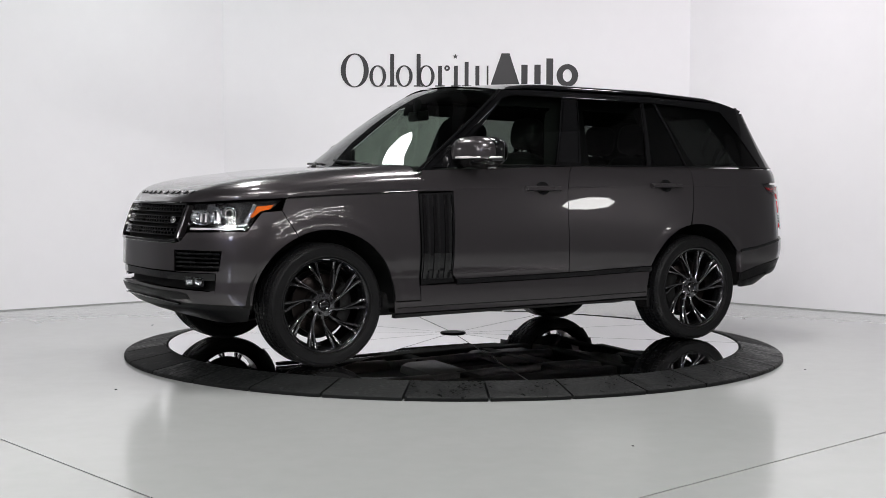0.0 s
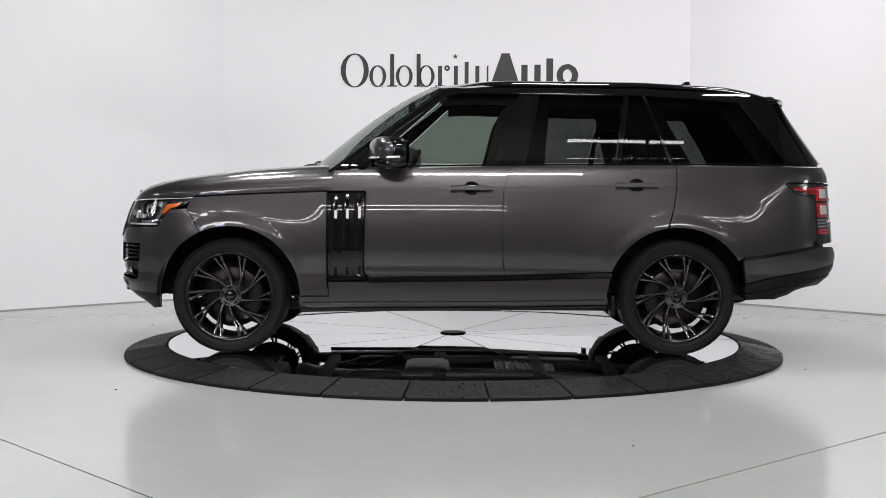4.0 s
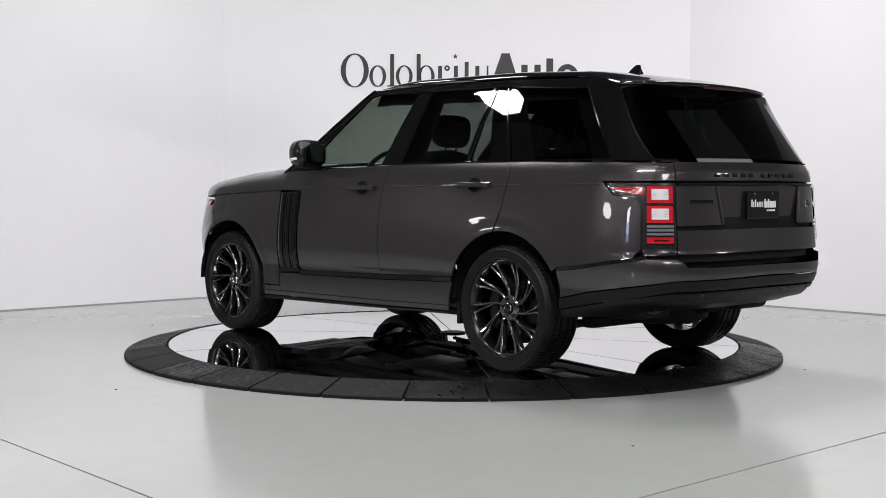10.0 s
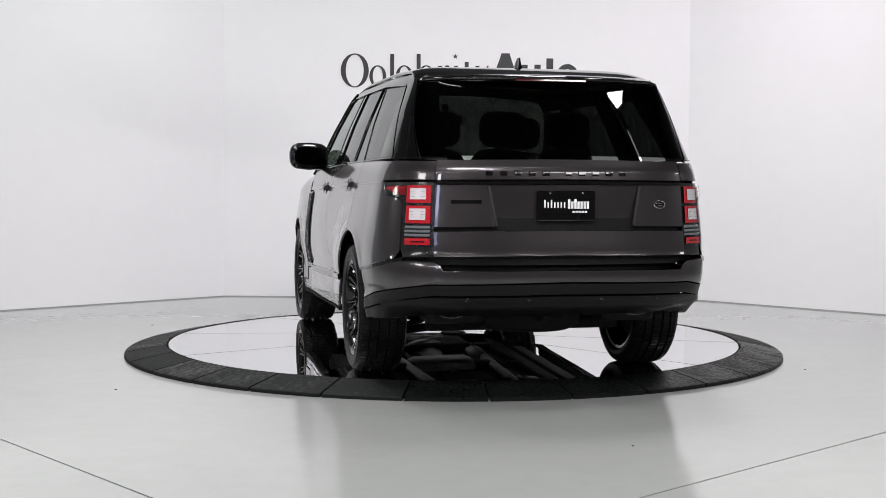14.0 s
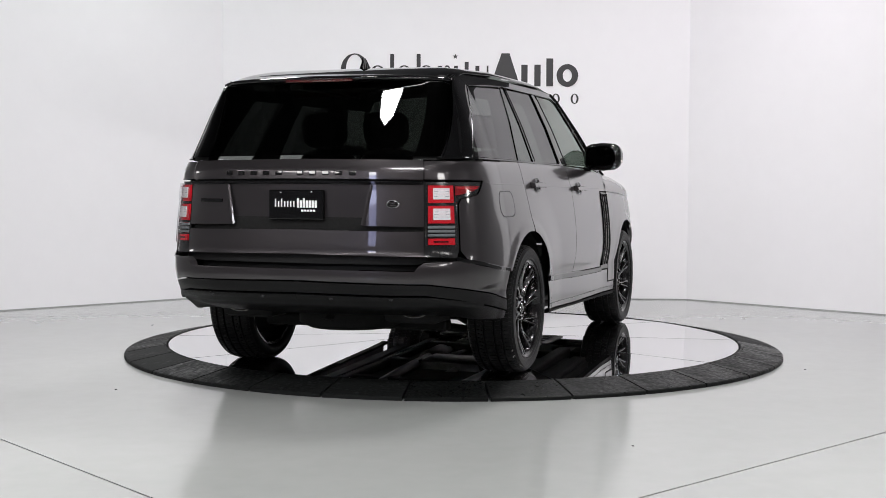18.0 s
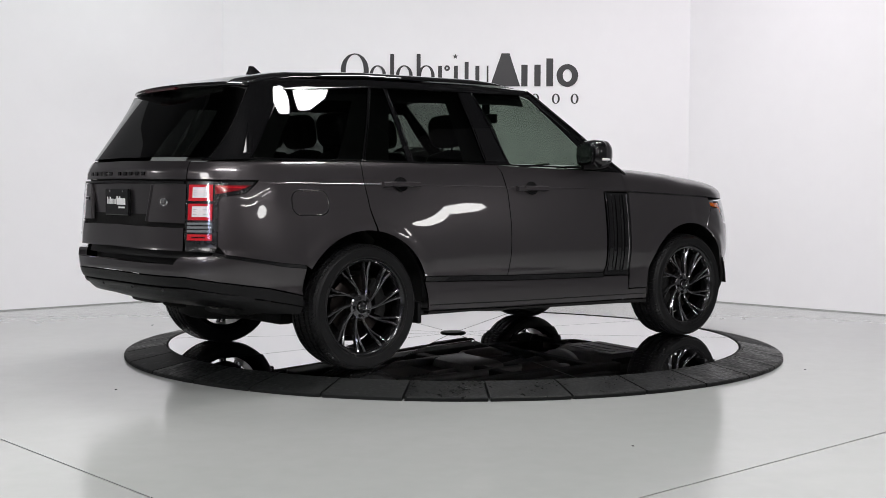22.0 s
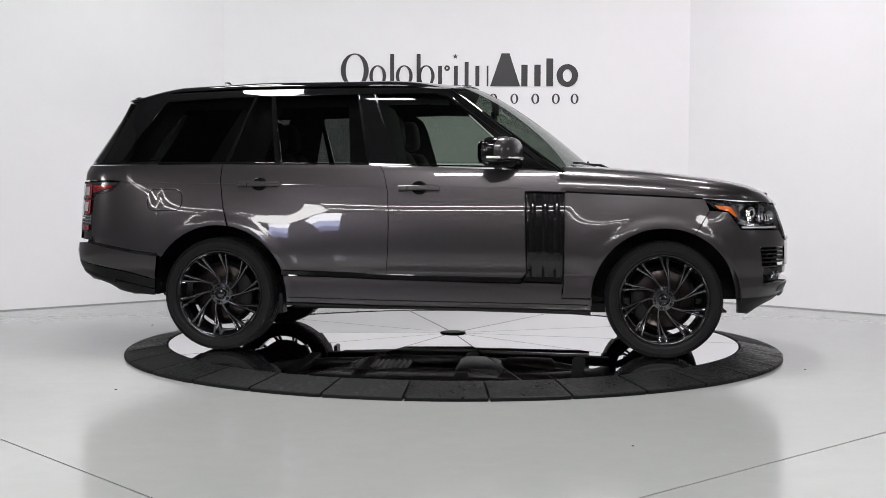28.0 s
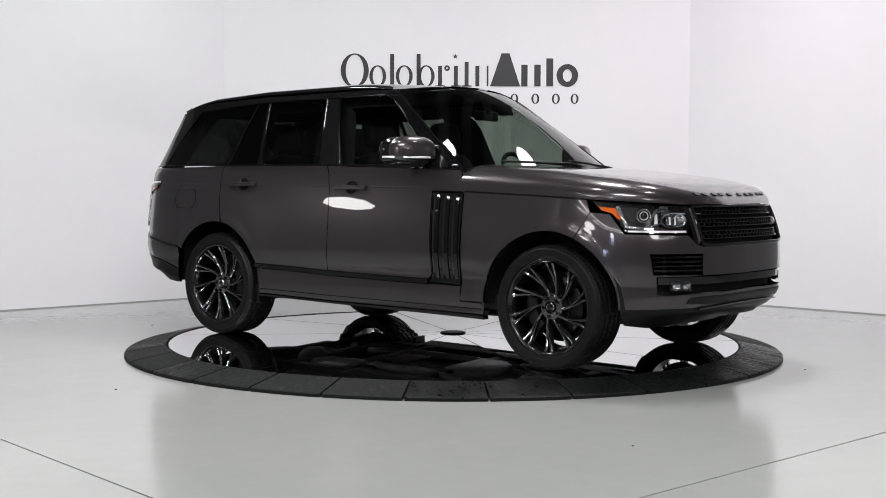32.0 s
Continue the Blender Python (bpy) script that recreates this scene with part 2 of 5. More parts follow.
jv, jf = [], []
for i in range(26):
    x, b = -6.5 + 0.52 * i, len(jv)
    jv += [(x + dx, y, z) for y in (0.0, 4.5) for dx, z in ((0.0, WALL_H - 0.03), (0.03, WALL_H - 0.12), (0.21, WALL_H - 0.12), (0.24, WALL_H - 0.03))]
    jf += [(b + k, b + k + 1, b + 5 + k, b + 4 + k) for k in range(3)]
tagged(mesh_object("ceiling_joists", jv, jf, M_SIDEWALL, smooth=False), "pale steel joists under the dark ceiling", "ceiling", kind="structure")

# floor: three epoxy slabs parted by narrow joints, over a dark bed
def clip_half(poly, p, n):
    out = []
    for i in range(len(poly)):
        a, b = Vector(poly[i]), Vector(poly[(i + 1) % len(poly)])
        da, db = (a - Vector(p)).dot(Vector(n)), (b - Vector(p)).dot(Vector(n))
        if da >= 0:
            out.append((a.x, a.y))
        if (da >= 0) != (db >= 0):
            q = a + (b - a) * (da / (da - db))
            out.append((q.x, q.y))
    return out


JL, JR = (Vector((-2.089, -3.385)), Vector((-1.123, -4.463))), (Vector((2.082, -3.113)), Vector((0.701, -4.421)))


def joint(j, side):
    d = (j[1] - j[0]).normalized()
    return Vector((d.y, -d.x)) * side


GAP = 0.0055
base = [(-7, 4.6), (-7, -12.4), (7, -12.4), (7, 4.6)]
nl, nr = joint(JL, 1), joint(JR, -1)
pieces = []
pieces.append(clip_half(base, JL[0] + nl * GAP, nl))
rest = clip_half(base, JL[0] - nl * GAP, -nl)
pieces.append(clip_half(rest, JR[0] + nr * GAP, nr))
pieces.append(clip_half(rest, JR[0] - nr * GAP, -nr))
fv, ff = [(x, y, FLOOR_Z - 0.012) for x, y in base], [(0, 1, 2, 3)]
floor = tagged(mesh_object("floor", fv, ff, M_SEAM, smooth=False), "pale grey polished epoxy floor with narrow saw-cut joints", "floor", kind="structure")
for poly in pieces:
    k = len(poly)
    vs = [(x, y, FLOOR_Z) for x, y in poly] + [(x, y, FLOOR_Z - 0.01) for x, y in poly]
    fs = [tuple(range(k))] + [(i, (i + 1) % k, k + (i + 1) % k, k + i) for i in range(k)]
    mesh_object("slab", vs, fs, M_FLOOR, parent=floor, smooth=False)


# ---- the lights: octagonal softboxes hung from the ceiling ----
def softbox(x, y, z, radius, label, glow=None):
    ob = empty("softbox", label, "softbox", group="ceiling softboxes", m=pose(x, y, z))
    vs, fs = [], []
    for r, h in ((radius, 0.0), (radius * 1.03, 0.02), (radius * 0.55, 0.28), (0.08, 0.34)):
        for k in range(8):
            a = 2 * math.pi * (k + 0.5) / 8
            vs.append((r * math.cos(a), r * math.sin(a), h))
    for q in range(3):
        for k in range(8):
            l = (k + 1) % 8
            fs.append((q * 8 + k, q * 8 + l, q * 8 + 8 + l, q * 8 + 8 + k))
    fs.append(tuple(range(24, 32)))
    mesh_object("hood", vs, fs, M_PLASTIC, ob, "black fabric hood", smooth=False)
    vs = [(radius * 0.985 * math.cos(2 * math.pi * (k + 0.5) / 8), radius * 0.985 * math.sin(2 * math.pi * (k + 0.5) / 8), 0.012) for k in range(8)]
    mesh_object("diffuser", vs, [tuple(range(8))[::-1]], glow or M_SOFTBOX, ob, "glowing white diffuser", smooth=False)
    vs, fs = tube([(0, 0, 0.33), (0, 0, WALL_H - z)], 0.02)
    mesh_object("hanger", vs, fs, M_PLASTIC, ob)
    return ob


for x, y, z, r in ((-1.35, -3.0, 5.0, 0.29), (2.72, -2.2, 4.9, 0.28), (-1.65, -0.9, 3.05, 0.27), (1.0, 0.0, 4.9, 0.52), (-2.35, 1.75, 4.9, 0.46), (2.72, 1.8, 4.9, 0.36)):
    softbox(x, y, z, r, "octagonal white softbox hanging under the dark ceiling", M_SOFTBOX if y < 1 else M_COOLBOX if x < 0 else M_FARBOX)
# extra low lamps, added only to put octagon reflections on the car's sides
for x, y, z, r in ((-2.35, -4.15, 1.76, 0.36), (2.2, -4.75, 1.87, 0.36), (5.5, -2.3, 2.0, 0.34), (-5.5, -1.4, 1.89, 0.34)):
    low = softbox(x, y, z, r, "added low octagonal softbox that gives the doors their octagon reflections", M_LOWBOX)
    # tipped a little towards the car
    d = Vector((-x, -y, 0)).normalized()
    for piece in low.children:
        if not piece.name.startswith("hanger"):
            piece.matrix_basis = Matrix.Rotation(radians(-14), 4, Vector((-d.y, d.x, 0)))

# a broad overhead softbox bank above the camera
bank = empty("light_bank", "wide white fabric light bank hung high in the studio", "light bank", m=look((0.0, -7.2, 5.0), (0, 0, 0.8)))
bm = bmesh.new()
box(bm, (-1.75, -0.18, 0.0), (1.75, 0.18, 0.22), 0.03)
part("housing", bm, M_PLASTIC, bank, "black fabric housing")
mesh_object("diffuser", [(-1.7, -0.14, -0.006), (1.7, -0.14, -0.006), (1.7, 0.14, -0.006), (-1.7, 0.14, -0.006)], [(3, 2, 1, 0)], M_BANK, bank, "glowing white diffuser", smooth=False)
for x in (-1.4, 1.4):
    vs, fs = tube([(x, 0.0, 0.2), (x, 0.42, 0.5)], 0.02)
    mesh_object("hanger", vs, fs, M_PLASTIC, bank)

# a slim light bar hung across the hall in front of the bank
strip_lamp = empty("light_bar", "slim white light bar hung under the dark ceiling", "light bar", m=pose(2.0, -5.0, 4.9))
bm = bmesh.new()
box(bm, (-0.73, -0.05, 0.0), (0.73, 0.05, 0.10), 0.012)
part("housing", bm, M_PLASTIC, strip_lamp, "black metal housing")
mesh_object("diffuser", [(-0.7, -0.024, -0.005), (0.7, -0.024, -0.005), (0.7, 0.024, -0.005), (-0.7, 0.024, -0.005)], [(3, 2, 1, 0)], M_LOWBOX, strip_lamp, "glowing white diffuser", smooth=False)
for x in (-0.6, 0.6):
    vs, fs = tube([(x, 0.0, 0.09), (x, 0.0, WALL_H - 4.9)], 0.012)
    mesh_object("hanger", vs, fs, M_PLASTIC, strip_lamp)

# twin light lines sweep round the two rear corners of the studio
def line_path(side, z, r=4.0):
    a0 = 0 if side < 0 else 25
    arc_pts = [(side * (6.3 - r + r * math.sin(radians(a))), -11.6 + r - r * math.cos(radians(a)), z) for a in [a0 + (90 - a0) * k / 12 for k in range(13)]]
    inner = [(0.8, -11.6, z)] if side < 0 else []
    return inner + arc_pts + [(side * 6.3, -5.0 if side < 0 else -6.2, z)]


for side in (-1, 1):
    ll = empty("light_line", "twin slim white light line round the studio corner", "light line", group="light lines")
    for z in (3.52, 3.76):
        vs, fs = tube(line_path(side, z), 0.012, 8)
        mesh_object("lamp_tube", vs, fs, M_TUBE, ll, "glowing slim tube")
        for y in (-7.3, -6.4):
            vs, fs = tube([(side * 6.3, y, z + 0.014), (side * 6.66, y, z + 0.02)], 0.008, 6)
            mesh_object("bracket", vs, fs, M_PLASTIC, ll)


# a bright window in the rear wall lets cool daylight in: three rows of panes
win = empty("window_1", "bright frosted window in the rear studio wall", "window", kind="structure", m=pose(-4.9, -11.975, 2.6))
for z0, z1, glow in ((-0.85, -0.30, M_DUSK), (-0.29, 0.28, M_DAYLIGHT), (0.30, 0.85, M_SKYLIGHT)):
    bm = bmesh.new()
    box(bm, (-0.42, -0.02, z0), (0.42, 0.006, z1))
    part("pane", bm, glow, win, "frosted pane with cool daylight")
for lo, hi in (((-0.49, -0.003, -0.92), (-0.42, 0.05, 0.92)), ((0.42, -0.003, -0.92), (0.49, 0.05, 0.92)), ((-0.42, -0.003, 0.85), (0.42, 0.05, 0.92)), ((-0.42, -0.003, -0.92), (0.42, 0.05, -0.85))):
    bm = bmesh.new()
    box(bm, lo, hi, 0.004)
    part("frame_bar", bm, M_PLASTIC, win)


# ---- the turntable: fixed rubber ramp ring, turning mirror disc ----
DISC_R = 2.03
ramp = empty("turntable_ramp", "ring of black rubber ramp segments round the mirror disc", "ramp", m=pose(0, 0, 0))
RAMP_N = 31
prof = [(2.045, -0.055), (2.045, 0.008), (2.052, 0.012), (2.30, -0.032), (2.322, -0.037), (2.328, -0.042), (2.328, -0.0595)]
step = 2 * math.pi / RAMP_N
vs, fs = [], []
SUB = 5
for i in range(SUB + 1):
    a = (i / SUB - 0.5) * (step - 0.006)
    for r, z in prof:
        vs.append((r * math.sin(a), -r * math.cos(a), z))
k = len(prof)
for i in range(SUB):
    for q in range(k - 1):
        fs.append((i * k + q, (i + 1) * k + q, (i + 1) * k + q + 1, i * k + q + 1))
    fs.append((i * k, i * k + k - 1, (i + 1) * k + k - 1, (i + 1) * k))
fs.append(tuple(range(k)))
fs.append(tuple(range(SUB * k, SUB * k + k))[::-1])
seg = mesh_object("ramp_segment", vs, fs, M_RAMP, ramp, smooth=False)
for i in range(RAMP_N):
    ob = seg if i == 0 else new("ramp_segment", seg.data)
    ob.parent = ramp
    ob.rotation_euler = (0, 0, radians(-0.9) + i * step)
# small fixing screws along the rim
vs, fs = lathe([(0.0, 0.004), (0.006, 0.003), (0.008, 0.0)], 8, "z")
sc = mesh_object("screw", vs, fs, M_STEEL, ramp)
for i in range(RAMP_N):
    for da in (0.15, 0.85):
        ob = sc if (i == 0 and da < 0.5) else new("screw", sc.data)
        ob.parent = ramp
        a = radians(-0.9) + (i - 0.5 + da) * step
        ob.location = (2.062 * math.sin(a), -2.062 * math.cos(a), 0.0105)

disc = empty("turntable_disc", "round mirror-finish turntable disc in ten wedge sheets", "turntable")
SHEETS, SEAM_A, APEX, RIM_Z, SEAM = 10, -0.7, 0.046, 0.009, 0.0055
for w in range(SHEETS):
    a0, a1 = radians(SEAM_A + 360 / SHEETS * w), radians(SEAM_A + 360 / SHEETS * (w + 1))
    n = 16
    mid = Vector((math.cos((a0 + a1) / 2), math.sin((a0 + a1) / 2)))
    poly = [(mid.x * 0.01, mid.y * 0.01)] + [(DISC_R * math.cos(a0 + (a1 - a0) * i / n), DISC_R * math.sin(a0 + (a1 - a0) * i / n)) for i in range(n + 1)]
    out = []
    for x, y in poly:
        # hold each sheet off its two seams
        for a, sgn in ((a0, 1), (a1, -1)):
            nx, ny = -math.sin(a) * sgn, math.cos(a) * sgn
            d = x * nx + y * ny
            if d < SEAM:
                x, y = x + nx * (SEAM - d), y + ny * (SEAM - d)
        out.append((x, y))
    k = len(out)
    # each sheet is flat and falls gently from the centre to the rim
    tilt = (APEX - RIM_Z) / (DISC_R * math.cos((a1 - a0) / 2))
    hs = [APEX - tilt * (x * mid.x + y * mid.y) for x, y in out]
    vs = [(x, y, h) for (x, y), h in zip(out, hs)] + [(x, y, h - 0.006) for (x, y), h in zip(out, hs)]
    fs = [tuple(range(k))] + [(i, k + i, k + (i + 1) % k, (i + 1) % k) for i in range(k)]
    mesh_object("mirror_sheet", vs, fs, M_MIRROR, disc, smooth=False)
vs, fs = lathe([(0.0, 0.036), (DISC_R + 0.004, -0.002), (DISC_R + 0.004, -0.05), (0, -0.05)], 96, "z")
mesh_object("deck", vs, fs, M_SEAM, disc, "dark deck under the sheets", smooth=False)
vs, fs = lathe([(0.0, 0.056), (0.082, 0.055), (0.092, 0.051), (0.094, 0.040)], 32, "z")
mesh_object("centre_cap", vs, fs, M_PLASTIC, disc, "flat black centre cap", smooth=False)


# ---- the car: a shell over (s, z); s runs along the side like x and on round both corners ----
def plan_curve():
    pts = []
    for k in range(61):
        a, n = k / 60 * np.pi / 2, 2.7
        pts.append((1.55 + 0.80 * np.cos(a) ** (2 / n), 0.957 * np.sin(a) ** (2 / n)))
    for x in np.linspace(1.5, -1.85, 69):
        pts.append((x, 0.957 + 0.027 * max(0, 1 - ((x + 0.15) / 1.75) ** 2)))
    for k in range(61):
        a, n = (60 - k) / 60 * np.pi / 2, 3.2
        pts.append((-1.87 - 0.70 * np.cos(a) ** (2 / n), 0.957 * np.sin(a) ** (2 / n)))
    return np.array(pts)


PC = plan_curve()
ARC = np.concatenate([[0], np.cumsum(np.hypot(*np.diff(PC, axis=0).T))])
SV = np.interp(0, -PC[60:130, 0], ARC[60:130]) - ARC
SIDE = ((0.22, 0.28, 0.33, 0.40, 0.47, 0.54, 0.58, 0.66, 0.75, 0.85, 0.95, 1.05, 1.12, 1.19, 1.235, 1.26, 1.5, 1.72, 1.78), (-0.06, -0.026, -0.018, -0.014, -0.014, -0.020, -0.010, 0.003, 0.004, -0.001, -0.012, -0.026, -0.037, -0.053, -0.067, -0.083, -0.165, -0.258, -0.30))
FRONT = ((0.22, 0.28, 0.33, 0.38, 0.47, 0.60, 0.80, 0.86, 0.95, 1.03, 1.12), (-0.43, -0.29, -0.17, -0.062, -0.017, -0.012, -0.018, -0.038, -0.072, -0.112, -0.165))
REAR = ((0.30, 0.37, 0.43, 0.46, 0.55, 0.62, 0.66, 0.72, 0.74, 0.80, 0.88, 1.10, 1.14, 1.20, 1.26, 1.66, 1.78), (-0.43, -0.31, -0.16, -0.02, 0.05, 0.0715, 0.0725, 0.0675, 0.042, 0.039, 0.032, 0.0166, 0.0150, 0.0105, -0.027, -0.315, -0.42))


def plan(s):
    i = -np.asarray(s, float)
    x, y = np.interp(i, -SV, PC[:, 0]), np.interp(i, -SV, PC[:, 1])
    e = 0.02
    dx = np.interp(i + e, -SV, PC[:, 0]) - np.interp(i - e, -SV, PC[:, 0])
    dy = np.interp(i + e, -SV, PC[:, 1]) - np.interp(i - e, -SV, PC[:, 1])
    end = np.where(y < 0.02, np.sign(x), 0)
    dx = np.where(end != 0, 0, dx)
    dy = np.where(end != 0, end, dy)
    l = np.hypot(dx, dy)
    return x, y, dy / l, -dx / l


def profile(tab, z):
    w = np.interp(z, [0.60, 0.70, 1.14, 1.22], [0.012, 0.045, 0.045, 0.012]) if tab is SIDE else 0.010
    return sum(k * np.interp(z + d * w, *tab) for d, k in ((-1, 0.12), (-0.5, 0.22), (0, 0.32), (0.5, 0.22), (1, 0.12)))


def shell(s, z, off=0.0):
    """Points of the left half of the car's skin, off metres outside it."""
    s, z = np.asarray(s, float), np.asarray(z, float)
    x, y, nx, ny = plan(s)
    o = np.where(nx > 0, nx * nx * profile(FRONT, z), nx * nx * profile(REAR, z)) + ny * ny * profile(SIDE, z)
    for hx in (1.461, -1.461):
        r = np.hypot(x - hx, z - 0.385)
        q = np.clip((0.55 - r) / 0.07, 0, 1)
        w = np.clip((0.84 - r) / 0.34, 0, 1)
        o = o + ny * ny * (0.007 * q * q * (3 - 2 * q) + 0.013 * w * w * (3 - 2 * w))
    o = o + off
    return np.stack([x + nx * o, np.maximum(y + ny * o, 0), z + 0 * o], -1)


def shell_normal(s, z):
    e = 0.012
    a = shell(s + e, z) - shell(s - e, z)
    b = shell(s, z + e) - shell(s, z - e)
    n = np.cross(b, a)
    y0 = shell(s, z)[..., 1] < 1e-6
    n[..., 1] = np.where(y0, 0, n[..., 1])
    return n / np.maximum(np.linalg.norm(n, axis=-1, keepdims=True), 1e-9)


def normal_of(f):
    """Normals of a skin that lies off the shell."""
    def nf(s, z):
        e = 0.008
        n = np.cross(f(s, z + e) - f(s, z - e), f(s + e, z) - f(s - e, z))
        n[..., 1] = np.where(shell(s, z)[..., 1] < 1e-6, 0, n[..., 1])
        return n / np.maximum(np.linalg.norm(n, axis=-1, keepdims=True), 1e-9)
    return nf


def s_front(y):
    return float(np.interp(y, PC[:61, 1], SV[:61]))


def s_rear(y):
    return float(np.interp(y, PC[::-1][:61, 1], SV[::-1][:61]))


SF0, SR0 = s_front(0), s_rear(0)


def clip_axis(poly, axis, value, keep_above):
    out = []
    n = len(poly)
    for i in range(n):
        a, b = poly[i], poly[(i + 1) % n]
        ia, ib = (a[axis] >= value) == keep_above, (b[axis] >= value) == keep_above
        if ia:
            out.append(a)
        if ia != ib:
            t = (value - a[axis]) / (b[axis] - a[axis])
            out.append((a[0] + (b[0] - a[0]) * t, a[1] + (b[1] - a[1]) * t))
    return out


def inset(poly, d):
    """Move each side of a polygon inwards by d."""
    area = sum(poly[i][0] * poly[(i + 1) % len(poly)][1] - poly[(i + 1) % len(poly)][0] * poly[i][1] for i in range(len(poly)))
    sg = 1 if area > 0 else -1
    n, out = len(poly), []
    for i in range(n):
        p0, p1, p2 = (Vector(poly[(i + k) % n]) for k in (-1, 0, 1))
        e1, e2 = (p1 - p0).normalized(), (p2 - p1).normalized()
        n1, n2 = Vector((-e1.y, e1.x)) * sg, Vector((-e2.y, e2.x)) * sg
        m = n1 + n2
        m = m / max(0.35, m.dot(n1))
        out.append((p1.x + m.x * d, p1.y + m.y * d))
    return out


def panel(name, poly, mat, parent, label="", off=0.0, thick=0.012, cell=0.045, gap=0.0028, sides=(1,), surf=None, surf_n=None):
    """A skin panel over an outline in (s, z), with turned-in edges. sides: (1,) left, (-1,) right, (1, -1) one mesh over both."""
    surf, surf_n = surf or shell, surf_n or shell_normal
    if gap:
        full = poly
        poly = [(f[0], q[1]) if f[0] in (SF0, SR0) else q for f, q in zip(full, inset(full, gap))]
    dense = []
    for i in range(len(poly)):
        a, b = poly[i], poly[(i + 1) % len(poly)]
        k = max(1, int(math.hypot(b[0] - a[0], b[1] - a[1]) / cell))
        dense += [(a[0] + (b[0] - a[0]) * j / k, a[1] + (b[1] - a[1]) * j / k) for j in range(k)]
    us, ws = [q[0] for q in poly], [q[1] for q in poly]
    nu, nw = max(1, math.ceil((max(us) - min(us)) / cell)), max(1, math.ceil((max(ws) - min(ws)) / cell))
    key, uv, faces = {}, [], []

    def vid(q):
        k = (round(q[0], 4), round(q[1], 4))
        if k not in key:
            key[k] = len(uv)
            uv.append(q)
        return key[k]

    u0, w0, du, dw = min(us), min(ws), (max(us) - min(us)) / nu, (max(ws) - min(ws)) / nw
    for i in range(nu):
        col = clip_axis(clip_axis(dense, 0, u0 + i * du, True), 0, u0 + (i + 1) * du, False)
        if len(col) < 3:
            continue
        for j in range(nw):
            c = clip_axis(clip_axis(col, 1, w0 + j * dw, True), 1, w0 + (j + 1) * dw, False)
            ids = []
            for q in c:
                v = vid(q)
                if not ids or (ids[-1] != v and ids[0] != v):
                    ids.append(v)
            if len(ids) >= 3 and len(set(ids)) == len(ids):
                ar = sum(uv[ids[k]][0] * uv[ids[(k + 1) % len(ids)]][1] - uv[ids[(k + 1) % len(ids)]][0] * uv[ids[k]][1] for k in range(len(ids)))
                if abs(ar) > 1e-8:
                    faces.append(ids if ar < 0 else ids[::-1])
    U = np.array([q[0] for q in uv])
    Wz = np.array([q[1] for q in uv])
    P, Nn = surf(U, Wz, off), surf_n(U, Wz)
    D = np.array(dense)
    R0, R1 = surf(D[:, 0], D[:, 1], off), surf(D[:, 0], D[:, 1], off - thick)
    verts, fs, norms = [], [], []
    for sd in sides:
        b = len(verts)
        flip = np.array([1, sd, 1])
        verts += list(P * flip)
        norms += list(Nn * flip)
        fs += [tuple(b + v for v in (f if sd > 0 else f[::-1])) for f in faces]
        if thick:
            b = len(verts)
            k = len(D)
            verts += list(R0 * flip) + list(R1 * flip)
            ce = np.array([np.mean(R0[:, 0]), np.mean(R0[:, 1]), np.mean(R0[:, 2])])
            outw = R0 - ce
            outw /= np.maximum(np.linalg.norm(outw, axis=1, keepdims=True), 1e-6)
            norms += list(outw * flip) * 2
            for i in range(k):
                j = (i + 1) % k
                if sides == (1, -1) and abs(R0[i][1]) < 1e-4 and abs(R0[j][1]) < 1e-4:
                    continue
                fs.append((b + i, b + j, b + k + j, b + k + i))
    return mesh_object(name, verts, fs, mat, parent, label, normals=norms)


def strip(name, pts, half, mat, parent, label="", off=0.006, base=-0.006, sides=(1,), bevel=0.3, surf=None):
    """A raised moulding of half-width half along (s, z) points on the skin."""
    surf = surf or shell
    dense = []
    for i in range(len(pts) - 1):
        a, b = pts[i], pts[i + 1]
        k = max(1, int(math.hypot(b[0] - a[0], b[1] - a[1]) / 0.05))
        dense += [(a[0] + (b[0] - a[0]) * j / k, a[1] + (b[1] - a[1]) * j / k) for j in range(k)]
    dense.append(pts[-1])
    rows = []
    n = len(dense)
    for i, q in enumerate(dense):
        a, b = dense[max(0, i - 1)], dense[min(n - 1, i + 1)]
        t = Vector((b[0] - a[0], b[1] - a[1])).normalized()
        m = Vector((-t.y, t.x))
        prof = [(-1, base), (-1, off * 0.5), (-1 + bevel, off), (1 - bevel, off), (1, off * 0.5), (1, base)]
        rows.append([surf(q[0] + m.x * half * c, q[1] + m.y * half * c, o) for c, o in prof])
    verts, fs = [], []
    for sd in sides:
        b0 = len(verts)
        for r in rows:
            verts += [p * np.array([1, sd, 1]) for p in r]
        for i in range(n - 1):
            for j in range(5):
                f = (b0 + i * 6 + j, b0 + i * 6 + j + 1, b0 + (i + 1) * 6 + j + 1, b0 + (i + 1) * 6 + j)
                fs.append(f if sd < 0 else f[::-1])
        fs.append(tuple(b0 + j for j in range(6)))
        fs.append(tuple(b0 + (n - 1) * 6 + j for j in range(6))[::-1])
    return mesh_object(name, verts, fs, mat, parent, label, smooth=False)


